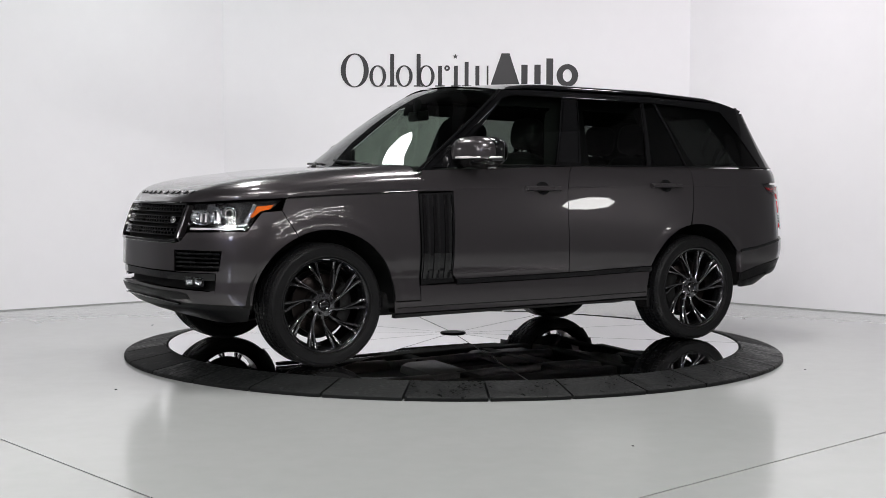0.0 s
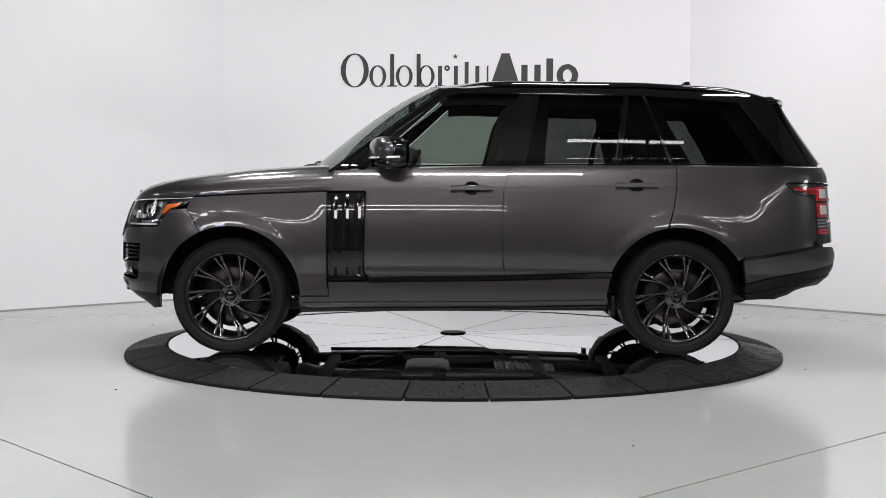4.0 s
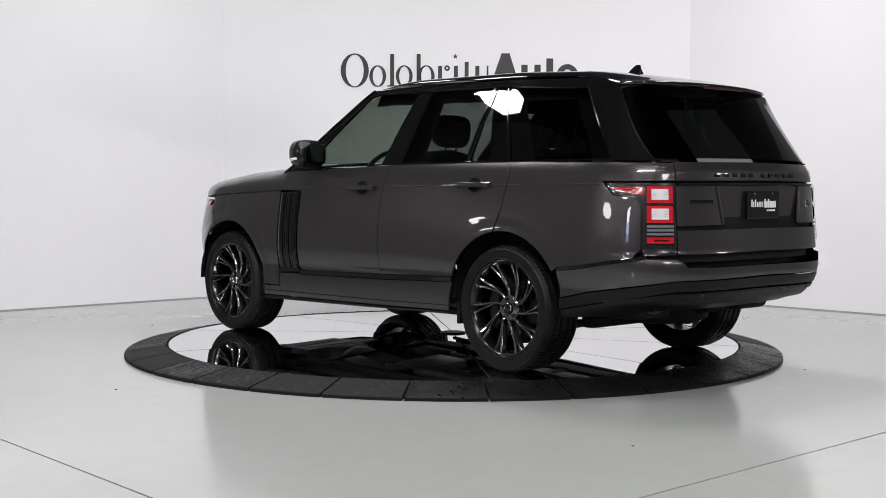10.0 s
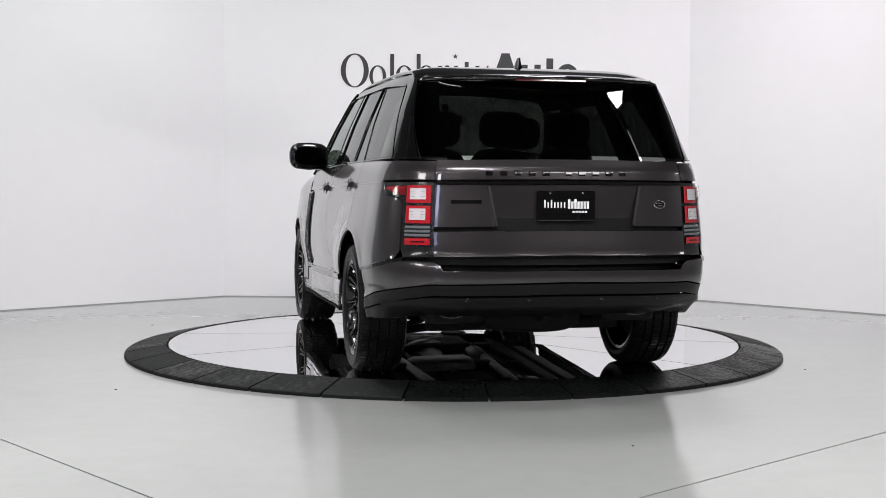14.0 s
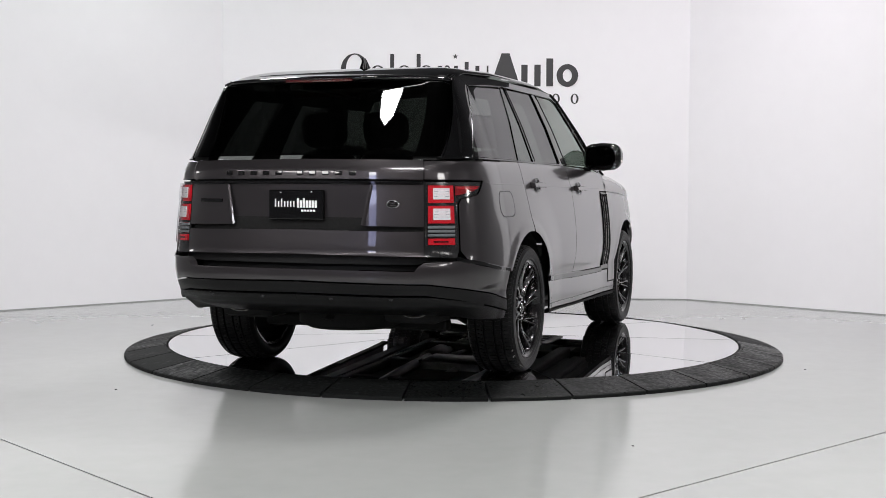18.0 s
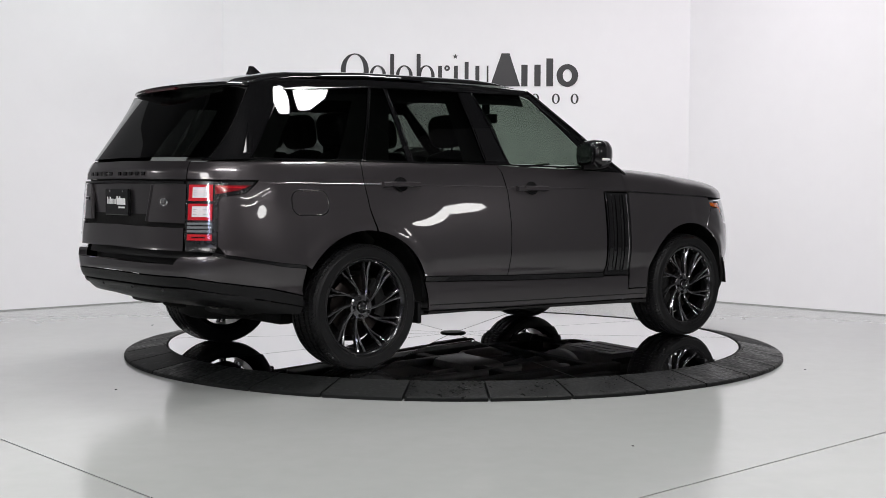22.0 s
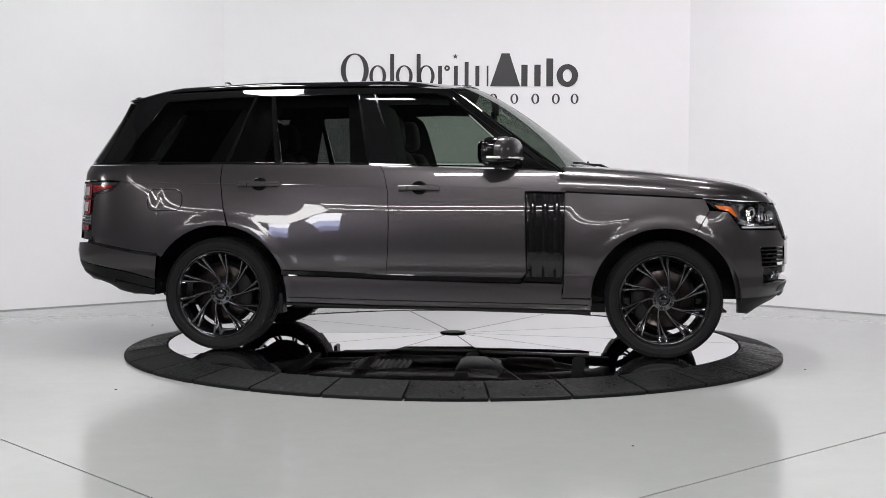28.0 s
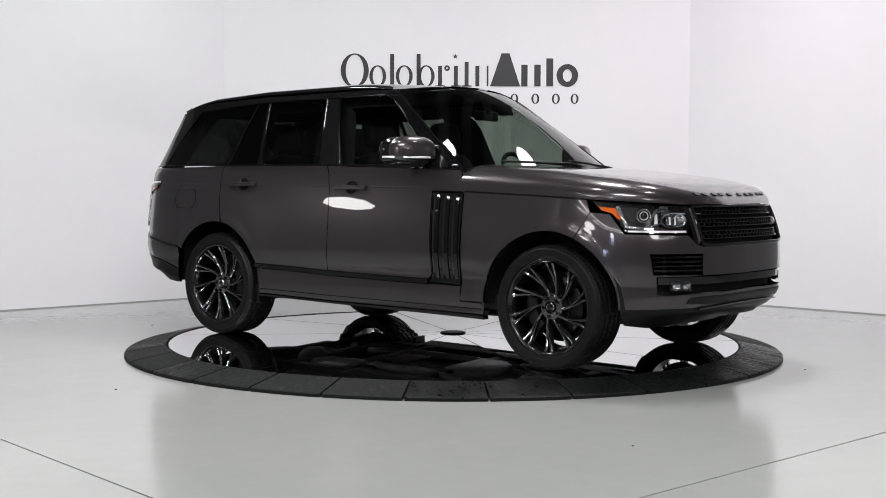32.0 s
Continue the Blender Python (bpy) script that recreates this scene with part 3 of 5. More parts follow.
def grid_mesh(name, P, mat, parent, label="", smooth=True, thick=0.0, flip=False):
    """P: rows x columns x 3 points."""
    r, c = P.shape[:2]
    vs = [tuple(p) for p in P.reshape(-1, 3)]
    fs = [(i * c + j, i * c + j + 1, (i + 1) * c + j + 1, (i + 1) * c + j) for i in range(r - 1) for j in range(c - 1)]
    if flip:
        fs = [f[::-1] for f in fs]
    ob = mesh_object(name, vs, fs, mat, parent, label, smooth=smooth)
    return ob


car = empty("car", "dark metallic grey off-road wagon with black roof on mirror disc", "car")


def arc(hx, r, a0, a1, n=14, hz=0.385, squash=1.0):
    return [(hx + r * math.cos(radians(a0 + (a1 - a0) * i / n)), hz + squash * r * math.sin(radians(a0 + (a1 - a0) * i / n))) for i in range(n + 1)]


AF = 0.462  # arch radius
SEAM_DEG = 66  # where the bumper meets the wing on the front arch
LID = s_rear(0.68)                        # seam between lamp and tailgate

for sd, nm in ((1, "left"), (-1, "right")):
    S = (sd,)
    panel("front_wing", [(0.824, 1.076), (1.36, 1.054), (1.715, 1.036), (1.745, 0.965)] + arc(1.461, AF, SEAM_DEG, 185, 26) + [(1.0, 0.345), (1.0, 0.395), (0.81, 0.395), (0.824, 0.5)], M_PAINT, car, sides=S, cell=0.026)
    strip("hood_gap", [(0.83, 1.079), (1.36, 1.057), (1.70, 1.040)], 0.006, M_BLACK, car, "black shut line under the hood edge", sides=S, off=0.0015, base=-0.01)
    vent = panel("side_vent", [(0.822, 1.068), (0.574, 1.078), (0.586, 0.56), (0.56, 0.50), (0.815, 0.49)], M_BLACK, car, "gloss black gill panel in the door", sides=S, off=0.001)
    for x0 in (0.62, 0.70, 0.775):
        strip("blade", [(x0, 1.06), (x0 + 0.004, 0.53)], 0.022, M_BLACK, vent, sides=S, off=0.014, bevel=0.8)
    strip("edge_trim", [(0.582, 1.07), (0.592, 0.56)], 0.004, M_DARKCHROME, vent, sides=S, off=0.008)
    panel("front_door", [(0.820, 1.078), (0.803, 1.148), (0.782, 1.215), (-0.392, 1.252), (-0.359, 1.205), (-0.328, 1.077), (-0.318, 0.858), (-0.322, 0.675), (-0.336, 0.535), (0.55, 0.518), (0.582, 0.55), (0.570, 1.08)], M_PAINT, car, sides=S)
    panel("rear_door", [(-0.392, 1.252), (-1.456, 1.258), (-1.459, 1.15), (-1.434, 0.977)] + arc(-1.461, AF, 81, 20, 14) + [(-1.03, 0.553), (-0.336, 0.535), (-0.322, 0.675), (-0.318, 0.858), (-0.328, 1.077), (-0.359, 1.205)], M_PAINT, car, sides=S, cell=0.026)
    panel("quarter_panel", [(-1.456, 1.258), (LID, 1.245), (LID, 1.145), (-2.17, 1.14), (-2.185, 1.122), (-2.243, 1.070), (-2.384, 1.046), (-2.405, 1.018), (-2.405, 0.774), (-2.36, 0.722), (-2.03, 0.668), (-1.885, 0.652)] + arc(-1.461, AF, 148, 82, 14) + [(-1.434, 0.977), (-1.459, 1.15)], M_PAINT, car, sides=S, cell=0.026)
    panel("rocker_panel", [(1.0, 0.318), (1.0, 0.39), (0.812, 0.392), (0.815, 0.488), (-0.32, 0.502), (-1.03, 0.530), (-1.005, 0.42), (-1.0, 0.345), (-0.34, 0.33)], M_PAINT, car, sides=S, off=-0.004)
    strip("sill_moulding", [(0.55, 0.503), (-0.32, 0.518), (-1.03, 0.541)], 0.019, M_BLACK, car, "gloss black sill strip", sides=S, off=0.012)
    strip("rocker_step", [(0.98, 0.352), (-0.34, 0.364), (-0.99, 0.378)], 0.003, M_BLACK, car, sides=S, off=-0.002)
    panel("sill_cladding", [(1.0, 0.285), (1.0, 0.314), (-0.34, 0.326), (-1.0, 0.341), (-1.01, 0.322), (-0.34, 0.308)], M_UNDER, car, "black plastic sill", sides=S, thick=0.05)

# front bumper in pieces round its openings
VI, VO, VB, VT = 2.460, 2.105, 0.608, 0.724          # side grille opening
panel("front_bumper", [(1.745, 0.965), (1.865, 0.956), (1.955, 0.842), (2.35, 0.834), (2.40, 0.785), (2.455, 0.768), (SF0, 0.772), (SF0, 0.598), (VI, 0.598), (VI, VT), (VO, VT), (2.125, VB), (VI - 0.02, VB - 0.004), (VI - 0.02, 0.594), (2.145, 0.592), (2.155, 0.45), (2.155, 0.403), (1.925, 0.400)] + arc(1.461, AF, 2, SEAM_DEG, 16), M_PAINT, car, "painted front bumper", sides=(1, -1), cell=0.03)
panel("front_valance", [(1.925, 0.416), (2.17, 0.416), (2.5, 0.424), (SF0, 0.440), (SF0, 0.315), (2.4, 0.290), (2.1, 0.287), (1.95, 0.305)], M_PLASTIC, car, "black lower valance", off=-0.006, sides=(1, -1))
panel("intake_back", [(2.15, 0.594), (SF0, 0.598), (SF0, 0.42), (2.5, 0.405), (2.165, 0.43)], M_UNDER, car, "black lower air intake", off=-0.07, thick=0.0, sides=(1, -1))
panel("intake_lip", [(2.15, 0.592), (SF0, 0.596), (SF0, 0.548), (2.42, 0.545), (2.155, 0.545)], M_BLACK, car, "gloss black bumper band", off=-0.012, thick=0.05, sides=(1, -1))
panel("intake_blade", [(2.1525, 0.492), (2.20, 0.484), (2.42, 0.492), (SF0, 0.505), (SF0, 0.425), (2.5, 0.410), (2.1525, 0.4065)], M_PAINT, car, "painted lower bumper blade", off=-0.001, thick=0.05, gap=0.0, sides=(1, -1))
panel("blade_inset", [(2.36, 0.470), (2.46, 0.478), (SF0, 0.487), (SF0, 0.436), (2.5, 0.424), (2.34, 0.432)], M_PLASTIC, car, "black inset in the bumper blade", off=0.003, thick=0.004, sides=(1, -1))
strip("skid_edge", [(2.45, 0.40), (2.7, 0.415), (SF0 - 0.001, 0.42)], 0.006, M_DARKCHROME, car, off=0.012, sides=(1, -1))

HEAD = [(1.718, 1.03), (1.79, 0.972), (1.865, 0.955), (1.955, 0.845), (2.35, 0.838), (2.412, 1.002), (1.957, 1.024)]
for sd in (1, -1):
    S = (sd,)
    g = panel("side_grille", [(VO, VT), (VI, VT), (VI, VB), (2.125, VB)], M_UNDER, car, "black slatted side grille", off=-0.05, thick=0.0, sides=S)
    for k in range(4):
        z = VB + 0.022 + k * 0.0255
        strip("slat", [(VO + 0.012 + 0.004 * (3 - k), z), (VI - 0.006, z)], 0.006, M_DARKCHROME if k % 2 else M_BLACK, g, sides=S, off=-0.012, base=-0.04)
    for c in (2.2, 2.33):
        strip("mullion", [(c, VB + 0.005), (c, VT - 0.005)], 0.006, M_PLASTIC, g, sides=S, off=-0.03, base=-0.05)
    fog = panel("fog_light", [(2.225, 0.572), (2.385, 0.572), (2.385, 0.507), (2.24, 0.507)], M_LAMPCASE, car, "clear rectangular fog light", off=-0.02, thick=0.02, sides=S)
    panel("fog_lens", [(2.225, 0.572), (2.385, 0.572), (2.385, 0.507), (2.24, 0.507)], M_CLEAR, fog, off=-0.004, thick=0.0, sides=S)
    for k in range(2):
        fc = shell(2.270 + 0.07 * k, 0.54, -0.02) * np.array([1, sd, 1])
        fn = shell_normal(np.array([2.270 + 0.07 * k]), np.array([0.54]))[0] * np.array([1, sd, 1])
        fm = Matrix.Translation(Vector(fc)) @ Vector((fn[0], fn[1], 0)).normalized().to_track_quat("Z", "Y").to_matrix().to_4x4()
        vs, fs = lathe([(0.001, 0.012), (0.010, 0.010), (0.013, 0.001), (0.022, 0.004), (0.026, 0.014)], 20, "z")
        mesh_object("fog_bowl", [fm @ Vector(v) for v in vs], fs, M_CHROME, fog)
    h = panel("headlight", HEAD, M_LAMPCASE, car, "wrap-round clear headlight with amber marker", off=-0.06, thick=0.0, sides=S)
    panel("lens", HEAD, M_CLEAR, h, "clear lens", off=0.0, thick=0.0, sides=S)
    strip("light_guide", [(1.975, 0.857), (2.345, 0.855)], 0.006, M_WHITELENS, h, "thin silver running-light bar", sides=S, off=-0.012, base=-0.03)
    strip("lower_trim", [(1.95, 0.885), (2.02, 0.872), (2.12, 0.868)], 0.010, M_REFLECTOR, h, sides=S, off=-0.015, base=-0.05)
    strip("upright_trim", [(1.905, 1.0), (1.93, 0.945), (1.965, 0.89)], 0.013, M_REFLECTOR, h, sides=S, off=-0.016, base=-0.05)
    panel("amber_marker", [(1.785, 1.0), (1.895, 0.99), (1.94, 0.925), (1.92, 0.92), (1.87, 0.958), (1.81, 0.972)], M_AMBER, h, "amber side marker", sides=S, off=-0.012, thick=0.03)
    # inner lamp: an oval faceted bowl with a bright rim
    bc = shell(2.262, 0.918, -0.058) * np.array([1, sd, 1])
    bn = shell_normal(np.array([2.262]), np.array([0.918]))[0] * np.array([1, sd, 1])
    bm4 = Matrix.Translation(Vector(bc)) @ Vector((bn[0], bn[1], 0)).normalized().to_track_quat("Z", "Y").to_matrix().to_4x4() @ Matrix.Diagonal((1.9, 1.0, 1.0, 1))
    vs, fs = lathe([(0.001, 0.006), (0.014, 0.009), (0.030, 0.022), (0.040, 0.040), (0.045, 0.042), (0.046, 0.030)], 20, "z")
    bowl = mesh_object("bowl", [bm4 @ Vector(v) for v in vs], fs, M_REFLECTOR, h, "bright faceted reflector bowl", smooth=False)
    for i in range(5):
        panel("facet", [(2.215 + 0.02 * i, 0.893), (2.229 + 0.02 * i, 0.893), (2.232 + 0.02 * i, 0.940), (2.220 + 0.02 * i, 0.940)], M_WHITELENS if i % 2 else M_CHROME, bowl, sides=S, off=-0.034 + 0.005 * (i % 2), thick=0.01, gap=0.0, cell=0.02)
    panel("upper_prism", [(2.165, 0.962), (2.25, 0.962), (2.235, 1.0), (2.185, 1.0)], M_REFLECTOR, h, sides=S, off=-0.03, thick=0.02, gap=0.0, cell=0.02)
    panel("side_prism", [(2.135, 0.892), (2.158, 0.892), (2.158, 0.955), (2.14, 0.955)], M_WHITELENS, h, sides=S, off=-0.028, thick=0.02, gap=0.0, cell=0.02)
    strip("brow_trim", [(2.11, 0.925), (2.15, 0.975), (2.22, 0.99)], 0.009, M_REFLECTOR, h, sides=S, off=-0.02, base=-0.05)
    strip("cell_trim", [(2.12, 0.89), (2.17, 0.90), (2.18, 0.955), (2.37, 0.958)], 0.005, M_CHROME, h, sides=S, off=-0.018, base=-0.05)
    for c, z, r in ((2.066, 0.945, 0.039),):
        base = shell(c, z, -0.05) * np.array([1, sd, 1])
        nn = shell_normal(np.array([c]), np.array([z]))[0] * np.array([1, sd, 1])
        q = Vector((nn[0], nn[1], 0)).normalized().to_track_quat("Z", "Y").to_matrix().to_4x4()
        vs, fs = lathe([(r * 1.12, -0.01), (r * 1.12, 0.02), (r * 0.95, 0.026), (r * 0.86, 0.018), (r * 0.8, 0.0)], 28, "z")
        m = Matrix.Translation(Vector(base)) @ q
        mesh_object("projector_ring", [m @ Vector(v) for v in vs], fs, M_CHROME, h)
        vs, fs = lathe([(r * 0.82, 0.0), (r * 0.78, 0.012), (r * 0.6, 0.024), (r * 0.3, 0.032), (0.001, 0.034)], 28, "z")
        mesh_object("projector", [m @ Vector(v) for v in vs], fs, M_BLACK, h)
        vs, fs = lathe([(r * 0.56, 0.026), (r * 0.60, 0.030), (r * 0.66, 0.027)], 28, "z")
        mesh_object("glow_ring", [m @ Vector(v) for v in vs], fs, M_WHITELENS, h)

# mesh grille: three perforated bars in a black frame
GT, GB = 1.0, 0.782
grille = panel("grille", [(2.425, GT), (SF0, 1.006), (SF0, GB - 0.002), (2.46, GB)], M_UNDER, car, "black mesh grille", off=-0.045, thick=0.0, sides=(1, -1))
for z in (0.975, 0.905, 0.835):
    s0 = 2.425 + (GT - z) / (GT - GB) * 0.035 + 0.02
    for dz in (0.021, 0.0, -0.021):
        strip("rail", [(s0, z + dz), (SF0 - 0.0005, z + dz)], 0.0045, M_BLACK, grille, sides=(1, -1), off=-0.012 if dz else -0.016, base=-0.03)
    ribs = []
    n = 12
    for k in range(n):
        for dz in (0.0105, -0.0105):
            c = s0 + 0.008 + (SF0 - s0 - 0.016) * (k + (0.5 if dz > 0 else 0.0)) / n
            ribs.append((c, z + dz))
    rv, rf = [], []
    for c, zz in ribs:
        for sd in (1, -1):
            b = len(rv)
            for o in (-0.014, -0.03):
                for ds, dz in ((-0.0065, -0.011), (0.0065, -0.011), (0.0065, 0.011), (-0.0065, 0.011)):
                    rv.append(shell(c + ds, zz + dz, o) * np.array([1, sd, 1]))
            rf += [(b, b + 1, b + 2, b + 3), (b, b + 4, b + 5, b + 1), (b + 1, b + 5, b + 6, b + 2), (b + 2, b + 6, b + 7, b + 3), (b + 3, b + 7, b + 4, b)]
    tagged(mesh_object("mesh_ribs", rv, rf, M_BLACK, grille, smooth=False), kind="stuff")
strip("frame", [(2.42, 0.995), (2.452, 0.785), (2.52, 0.775), (SF0 - 0.0005, 0.775)], 0.010, M_BLACK, grille, sides=(1, -1), off=0.006, base=-0.045)
strip("frame_top", [(2.42, 1.0), (SF0 - 0.0005, 1.004)], 0.006, M_BLACK, grille, sides=(1, -1), off=0.004, base=-0.045)
for sd in (1, -1):
    strip("grille_surround", [(2.40, 0.99), (2.428, 0.80), (2.41, 0.79)], 0.010, M_PAINT, grille, sides=(sd,), off=0.004, base=-0.04)
bp = shell(2.53, 0.905, -0.006)
vs, fs = lathe([(0.001, 0.006), (0.03, 0.005), (0.036, 0.0)], 24, "z")
bq = Matrix.Translation(Vector(bp)) @ Vector((1, 0.12, 0.3)).to_track_quat("Z", "Y").to_matrix().to_4x4() @ Matrix.Diagonal((1, 0.62, 1, 1))
mesh_object("oval_badge", [bq @ Vector(v) for v in vs], fs, M_CHROME, grille, "small oval chrome badge")

# rear
for sd in (1, -1):
    S = (sd,)
    tl = panel("tail_light", [(-2.18, 1.136), (LID, 1.136), (LID, 0.74), (-2.42, 0.735), (-2.405, 0.774), (-2.405, 1.018), (-2.384, 1.046), (-2.243, 1.070)], M_LAMPCASE, car, "tall red and white tail light", off=-0.006, thick=0.0, sides=S)
    A, B = -2.432, -2.578
    for z0, z1 in ((1.022, 1.118), (0.915, 1.012)):
        lens = panel("red_lens", [(A, z1), (B, z1), (B, z0), (A, z0)], M_RED, tl, "square red lens round a white centre", sides=S, off=0.004)
        panel("white_centre", [(A - 0.024, z1 - 0.014), (B + 0.026, z1 - 0.014), (B + 0.026, z0 + 0.018), (A - 0.024, z0 + 0.018)], M_WHITELENS, lens, sides=S, off=0.008)
        for k in range(1, 4):
            zz = z0 + 0.022 + (z1 - z0 - 0.042) * k / 4
            strip("lens_rib", [(A - 0.03, zz), (B + 0.034, zz)], 0.0012, M_GREYLENS, lens, sides=S, off=0.0095, base=0.006)
    for k in range(3):
        zz = 0.898 - 0.021 * k
        strip("louvre", [(A - 0.002, zz), (B + 0.002, zz)], 0.007, M_GREYLENS, tl, sides=S, off=0.006)
    panel("lower_red_lens", [(A, 0.842), (B, 0.842), (B, 0.803), (A, 0.803)], M_RED, tl, sides=S, off=0.004)
    strip("reflector_bar", [(A - 0.04, 0.822), (B + 0.03, 0.822)], 0.005, M_DARKRED, tl, sides=S, off=0.0065)
    panel("wing_lens", [(-2.215, 1.112), (-2.425, 1.116), (-2.425, 1.06), (-2.38, 1.066), (-2.28, 1.085)], M_WINGRED, tl, sides=S, off=0.002)
    panel("outer_lens", [(-2.20, 1.125), (LID + 0.008, 1.128), (LID + 0.008, 0.795), (-2.425, 0.79), (-2.418, 1.03), (-2.385, 1.055), (-2.25, 1.078)], M_CLEAR, tl, "clear outer lens", sides=S, off=0.013, thick=0.006)
    strip("wing_line", [(-2.25, 1.10), (-2.41, 1.103)], 0.004, M_RED, tl, sides=S, off=0.006)
panel("tailgate", [(LID, 1.25), (SR0, 1.258), (SR0, 1.148), (LID, 1.142)], M_PAINT, car, "painted upper tailgate", sides=(1, -1))
R0, R1 = s_rear(0.415), s_rear(0.375)


def recess_skin(s, z, off=0.0):
    """The plate panel leans in towards its lower edge."""
    return shell(s, z, off - 0.024 * np.clip((1.12 - np.asarray(z)) / 0.22, 0, 1))


panel("tailgate_recess", [(R0, 1.118), (SR0, 1.122), (SR0, 0.905), (R1, 0.902)], M_PAINT, car, "recessed plate panel", sides=(1, -1), off=-0.006, gap=0.0, surf=recess_skin, surf_n=normal_of(recess_skin))
for sd in (1, -1):
    panel("tailgate_panel", [(LID, 1.118), (R0 + 0.004, 1.12), (R1 + 0.004, 0.903), (LID, 0.898)], M_PAINT, car, sides=(sd,), thick=0.016, gap=0.001)
for sd in (1, -1):
    strip("recess_edge", [(R0 + 0.001, 1.116), (R1 + 0.001, 0.906)], 0.010, M_PAINT, car, sides=(sd,), off=0.007, bevel=0.95)
strip("recess_lip", [(LID - 0.01, 1.128), (SR0 + 0.0005, 1.132)], 0.008, M_BLACK, car, "gloss black lip over the plate", sides=(1, -1), off=0.008)
panel("lower_tailgate", [(LID, 0.876), (SR0, 0.884), (SR0, 0.750), (LID, 0.742)], M_PAINT, car, sides=(1, -1), off=0.006, thick=0.03)
panel("tailgate_gap", [(LID, 1.148), (SR0, 1.15), (SR0, 0.765), (LID, 0.757)], M_UNDER, car, off=-0.025, thick=0, sides=(1, -1))
# dark panel set deep behind the bumper top, standing for the shaded gap
panel("bumper_step", [(LID, 0.768), (SR0, 0.772), (SR0, 0.60), (LID, 0.60)], M_PLASTIC, car, "black panel for the shade in the gap over the bumper", off=-0.115, thick=0, sides=(1, -1))
panel("rear_bumper", [(-1.905, 0.51), (-1.885, 0.640), (-2.03, 0.655), (-2.36, 0.708), (-2.43, 0.722), (-2.59, 0.718), (-2.625, 0.70), (-2.645, 0.672), (SR0, 0.676), (SR0, 0.612), (-2.58, 0.60), (-2.10, 0.53), (-1.90, 0.483)], M_PAINT, car, "painted rear bumper", sides=(1, -1), thick=0.05)
for sd in (1, -1):
    strip("quarter_trim", [(-1.89, 0.648), (-2.03, 0.663), (-2.36, 0.717), (-2.43, 0.730)], 0.011, M_BLACK, car, "gloss black strip over the bumper", sides=(sd,), off=0.004)
panel("rear_valance", [(-1.90, 0.481), (-2.10, 0.528), (-2.58, 0.598), (SR0, 0.608), (SR0, 0.545), (-2.58, 0.538), (-2.16, 0.47), (-1.90, 0.42)], M_PLASTIC, car, "black upper valance", sides=(1, -1), thick=0.02)


def skirt_skin(s, z, off=0.0):
    """The lower skirt rolls under towards its bottom edge, most at the corners."""
    d = np.clip((np.interp(-np.asarray(s), [1.90, 2.16, 2.58], [0.418, 0.468, 0.536]) - z) / 0.10, 0, 1.2)
    return shell(s, z, off - 0.085 * d * d * np.interp(-np.asarray(s), [1.95, 2.15, 2.45, 2.62], [0.35, 1, 1, 0]))


panel("rear_skirt", [(-1.90, 0.418), (-2.16, 0.468), (-2.58, 0.536), (SR0, 0.543), (SR0, 0.405), (-2.6, 0.415), (-2.3, 0.405), (-2.14, 0.385), (-1.91, 0.375)], M_PLASTIC, car, "black lower skirt", sides=(1, -1), thick=0.03, off=-0.008, cell=0.03, surf=skirt_skin, surf_n=normal_of(skirt_skin))
strip("skirt_line", [(-2.20, 0.468), (-2.55, 0.515), (SR0 + 0.0005, 0.522)], 0.013, M_PLASTIC, car, sides=(1, -1), off=0.003, bevel=0.9)
for y in (0.52, 0.2, -0.2, -0.52):
    p0 = shell(s_rear(abs(y)), 0.522, 0.002) * np.array([1, 1 if y > 0 else -1, 1])
    vs, fs = lathe([(0.001, 0.002), (0.011, 0.002), (0.013, -0.004)], 16, "z")
    m = Matrix.Translation(Vector(p0)) @ Vector((-1, 0, -0.1)).to_track_quat("Z", "Y").to_matrix().to_4x4()
    mesh_object("parking_sensor", [m @ Vector(v) for v in vs], fs, M_DARKCHROME, car)

# hood: near-upright sides from the shut line, a rounded shoulder, a broad crown
def hood_surface():
    NV = 41
    n, m = 9.0, 2.5
    half = [(0.86 * k / 22, 0.0) for k in range(23)]
    half = [(yf, (1 - yf ** n) ** (1 / m)) for yf, _ in half]
    h0 = half[-1][1]
    half += [((1 - h ** m) ** (1 / n), h) for h in [h0 * (1 - k / 16) for k in range(1, 17)]]
    cols = [(-yf, h) for yf, h in half[:0:-1]] + half
    ss = np.linspace(0.80, 2.30, NV)
    zed = np.interp(ss, [0.80, 1.36, 1.78, 1.95, 2.3], [1.080, 1.058, 1.037, 1.030, 1.012])
    edge = shell(ss, zed)
    sf = np.linspace(2.30, SF0, 41)
    fe = shell(sf, np.interp(sf, [2.3, 2.45, SF0], [1.012, 1.012, 1.016]))[::-1]
    P = np.zeros((NV, len(cols), 3))
    for i in range(NV):
        v = i / (NV - 1)
        L = edge[i]
        for j, (yf, h) in enumerate(cols):
            rear = (0.19 * (1 - yf * yf) - 0.075 * min(1, max(0, h - 0.2) / 0.5) * abs(yf) ** 3) * (1 - v) ** 2
            fy = abs(yf) * edge[-1][1]
            fx = np.interp(fy, fe[:, 1], fe[:, 0])
            x = L[0] + rear + (fx - edge[-1][0]) * v ** 3
            zc = np.interp(x, [0.8, 1.02, 1.344, 1.81, 2.03, 2.175, 2.265, 2.325], [1.258, 1.248, 1.226, 1.171, 1.138, 1.108, 1.066, 1.016])
            P[i, j] = (x, L[1] * yf, L[2] + max(0, zc - L[2]) * h * (1 - v ** 10))
    return P


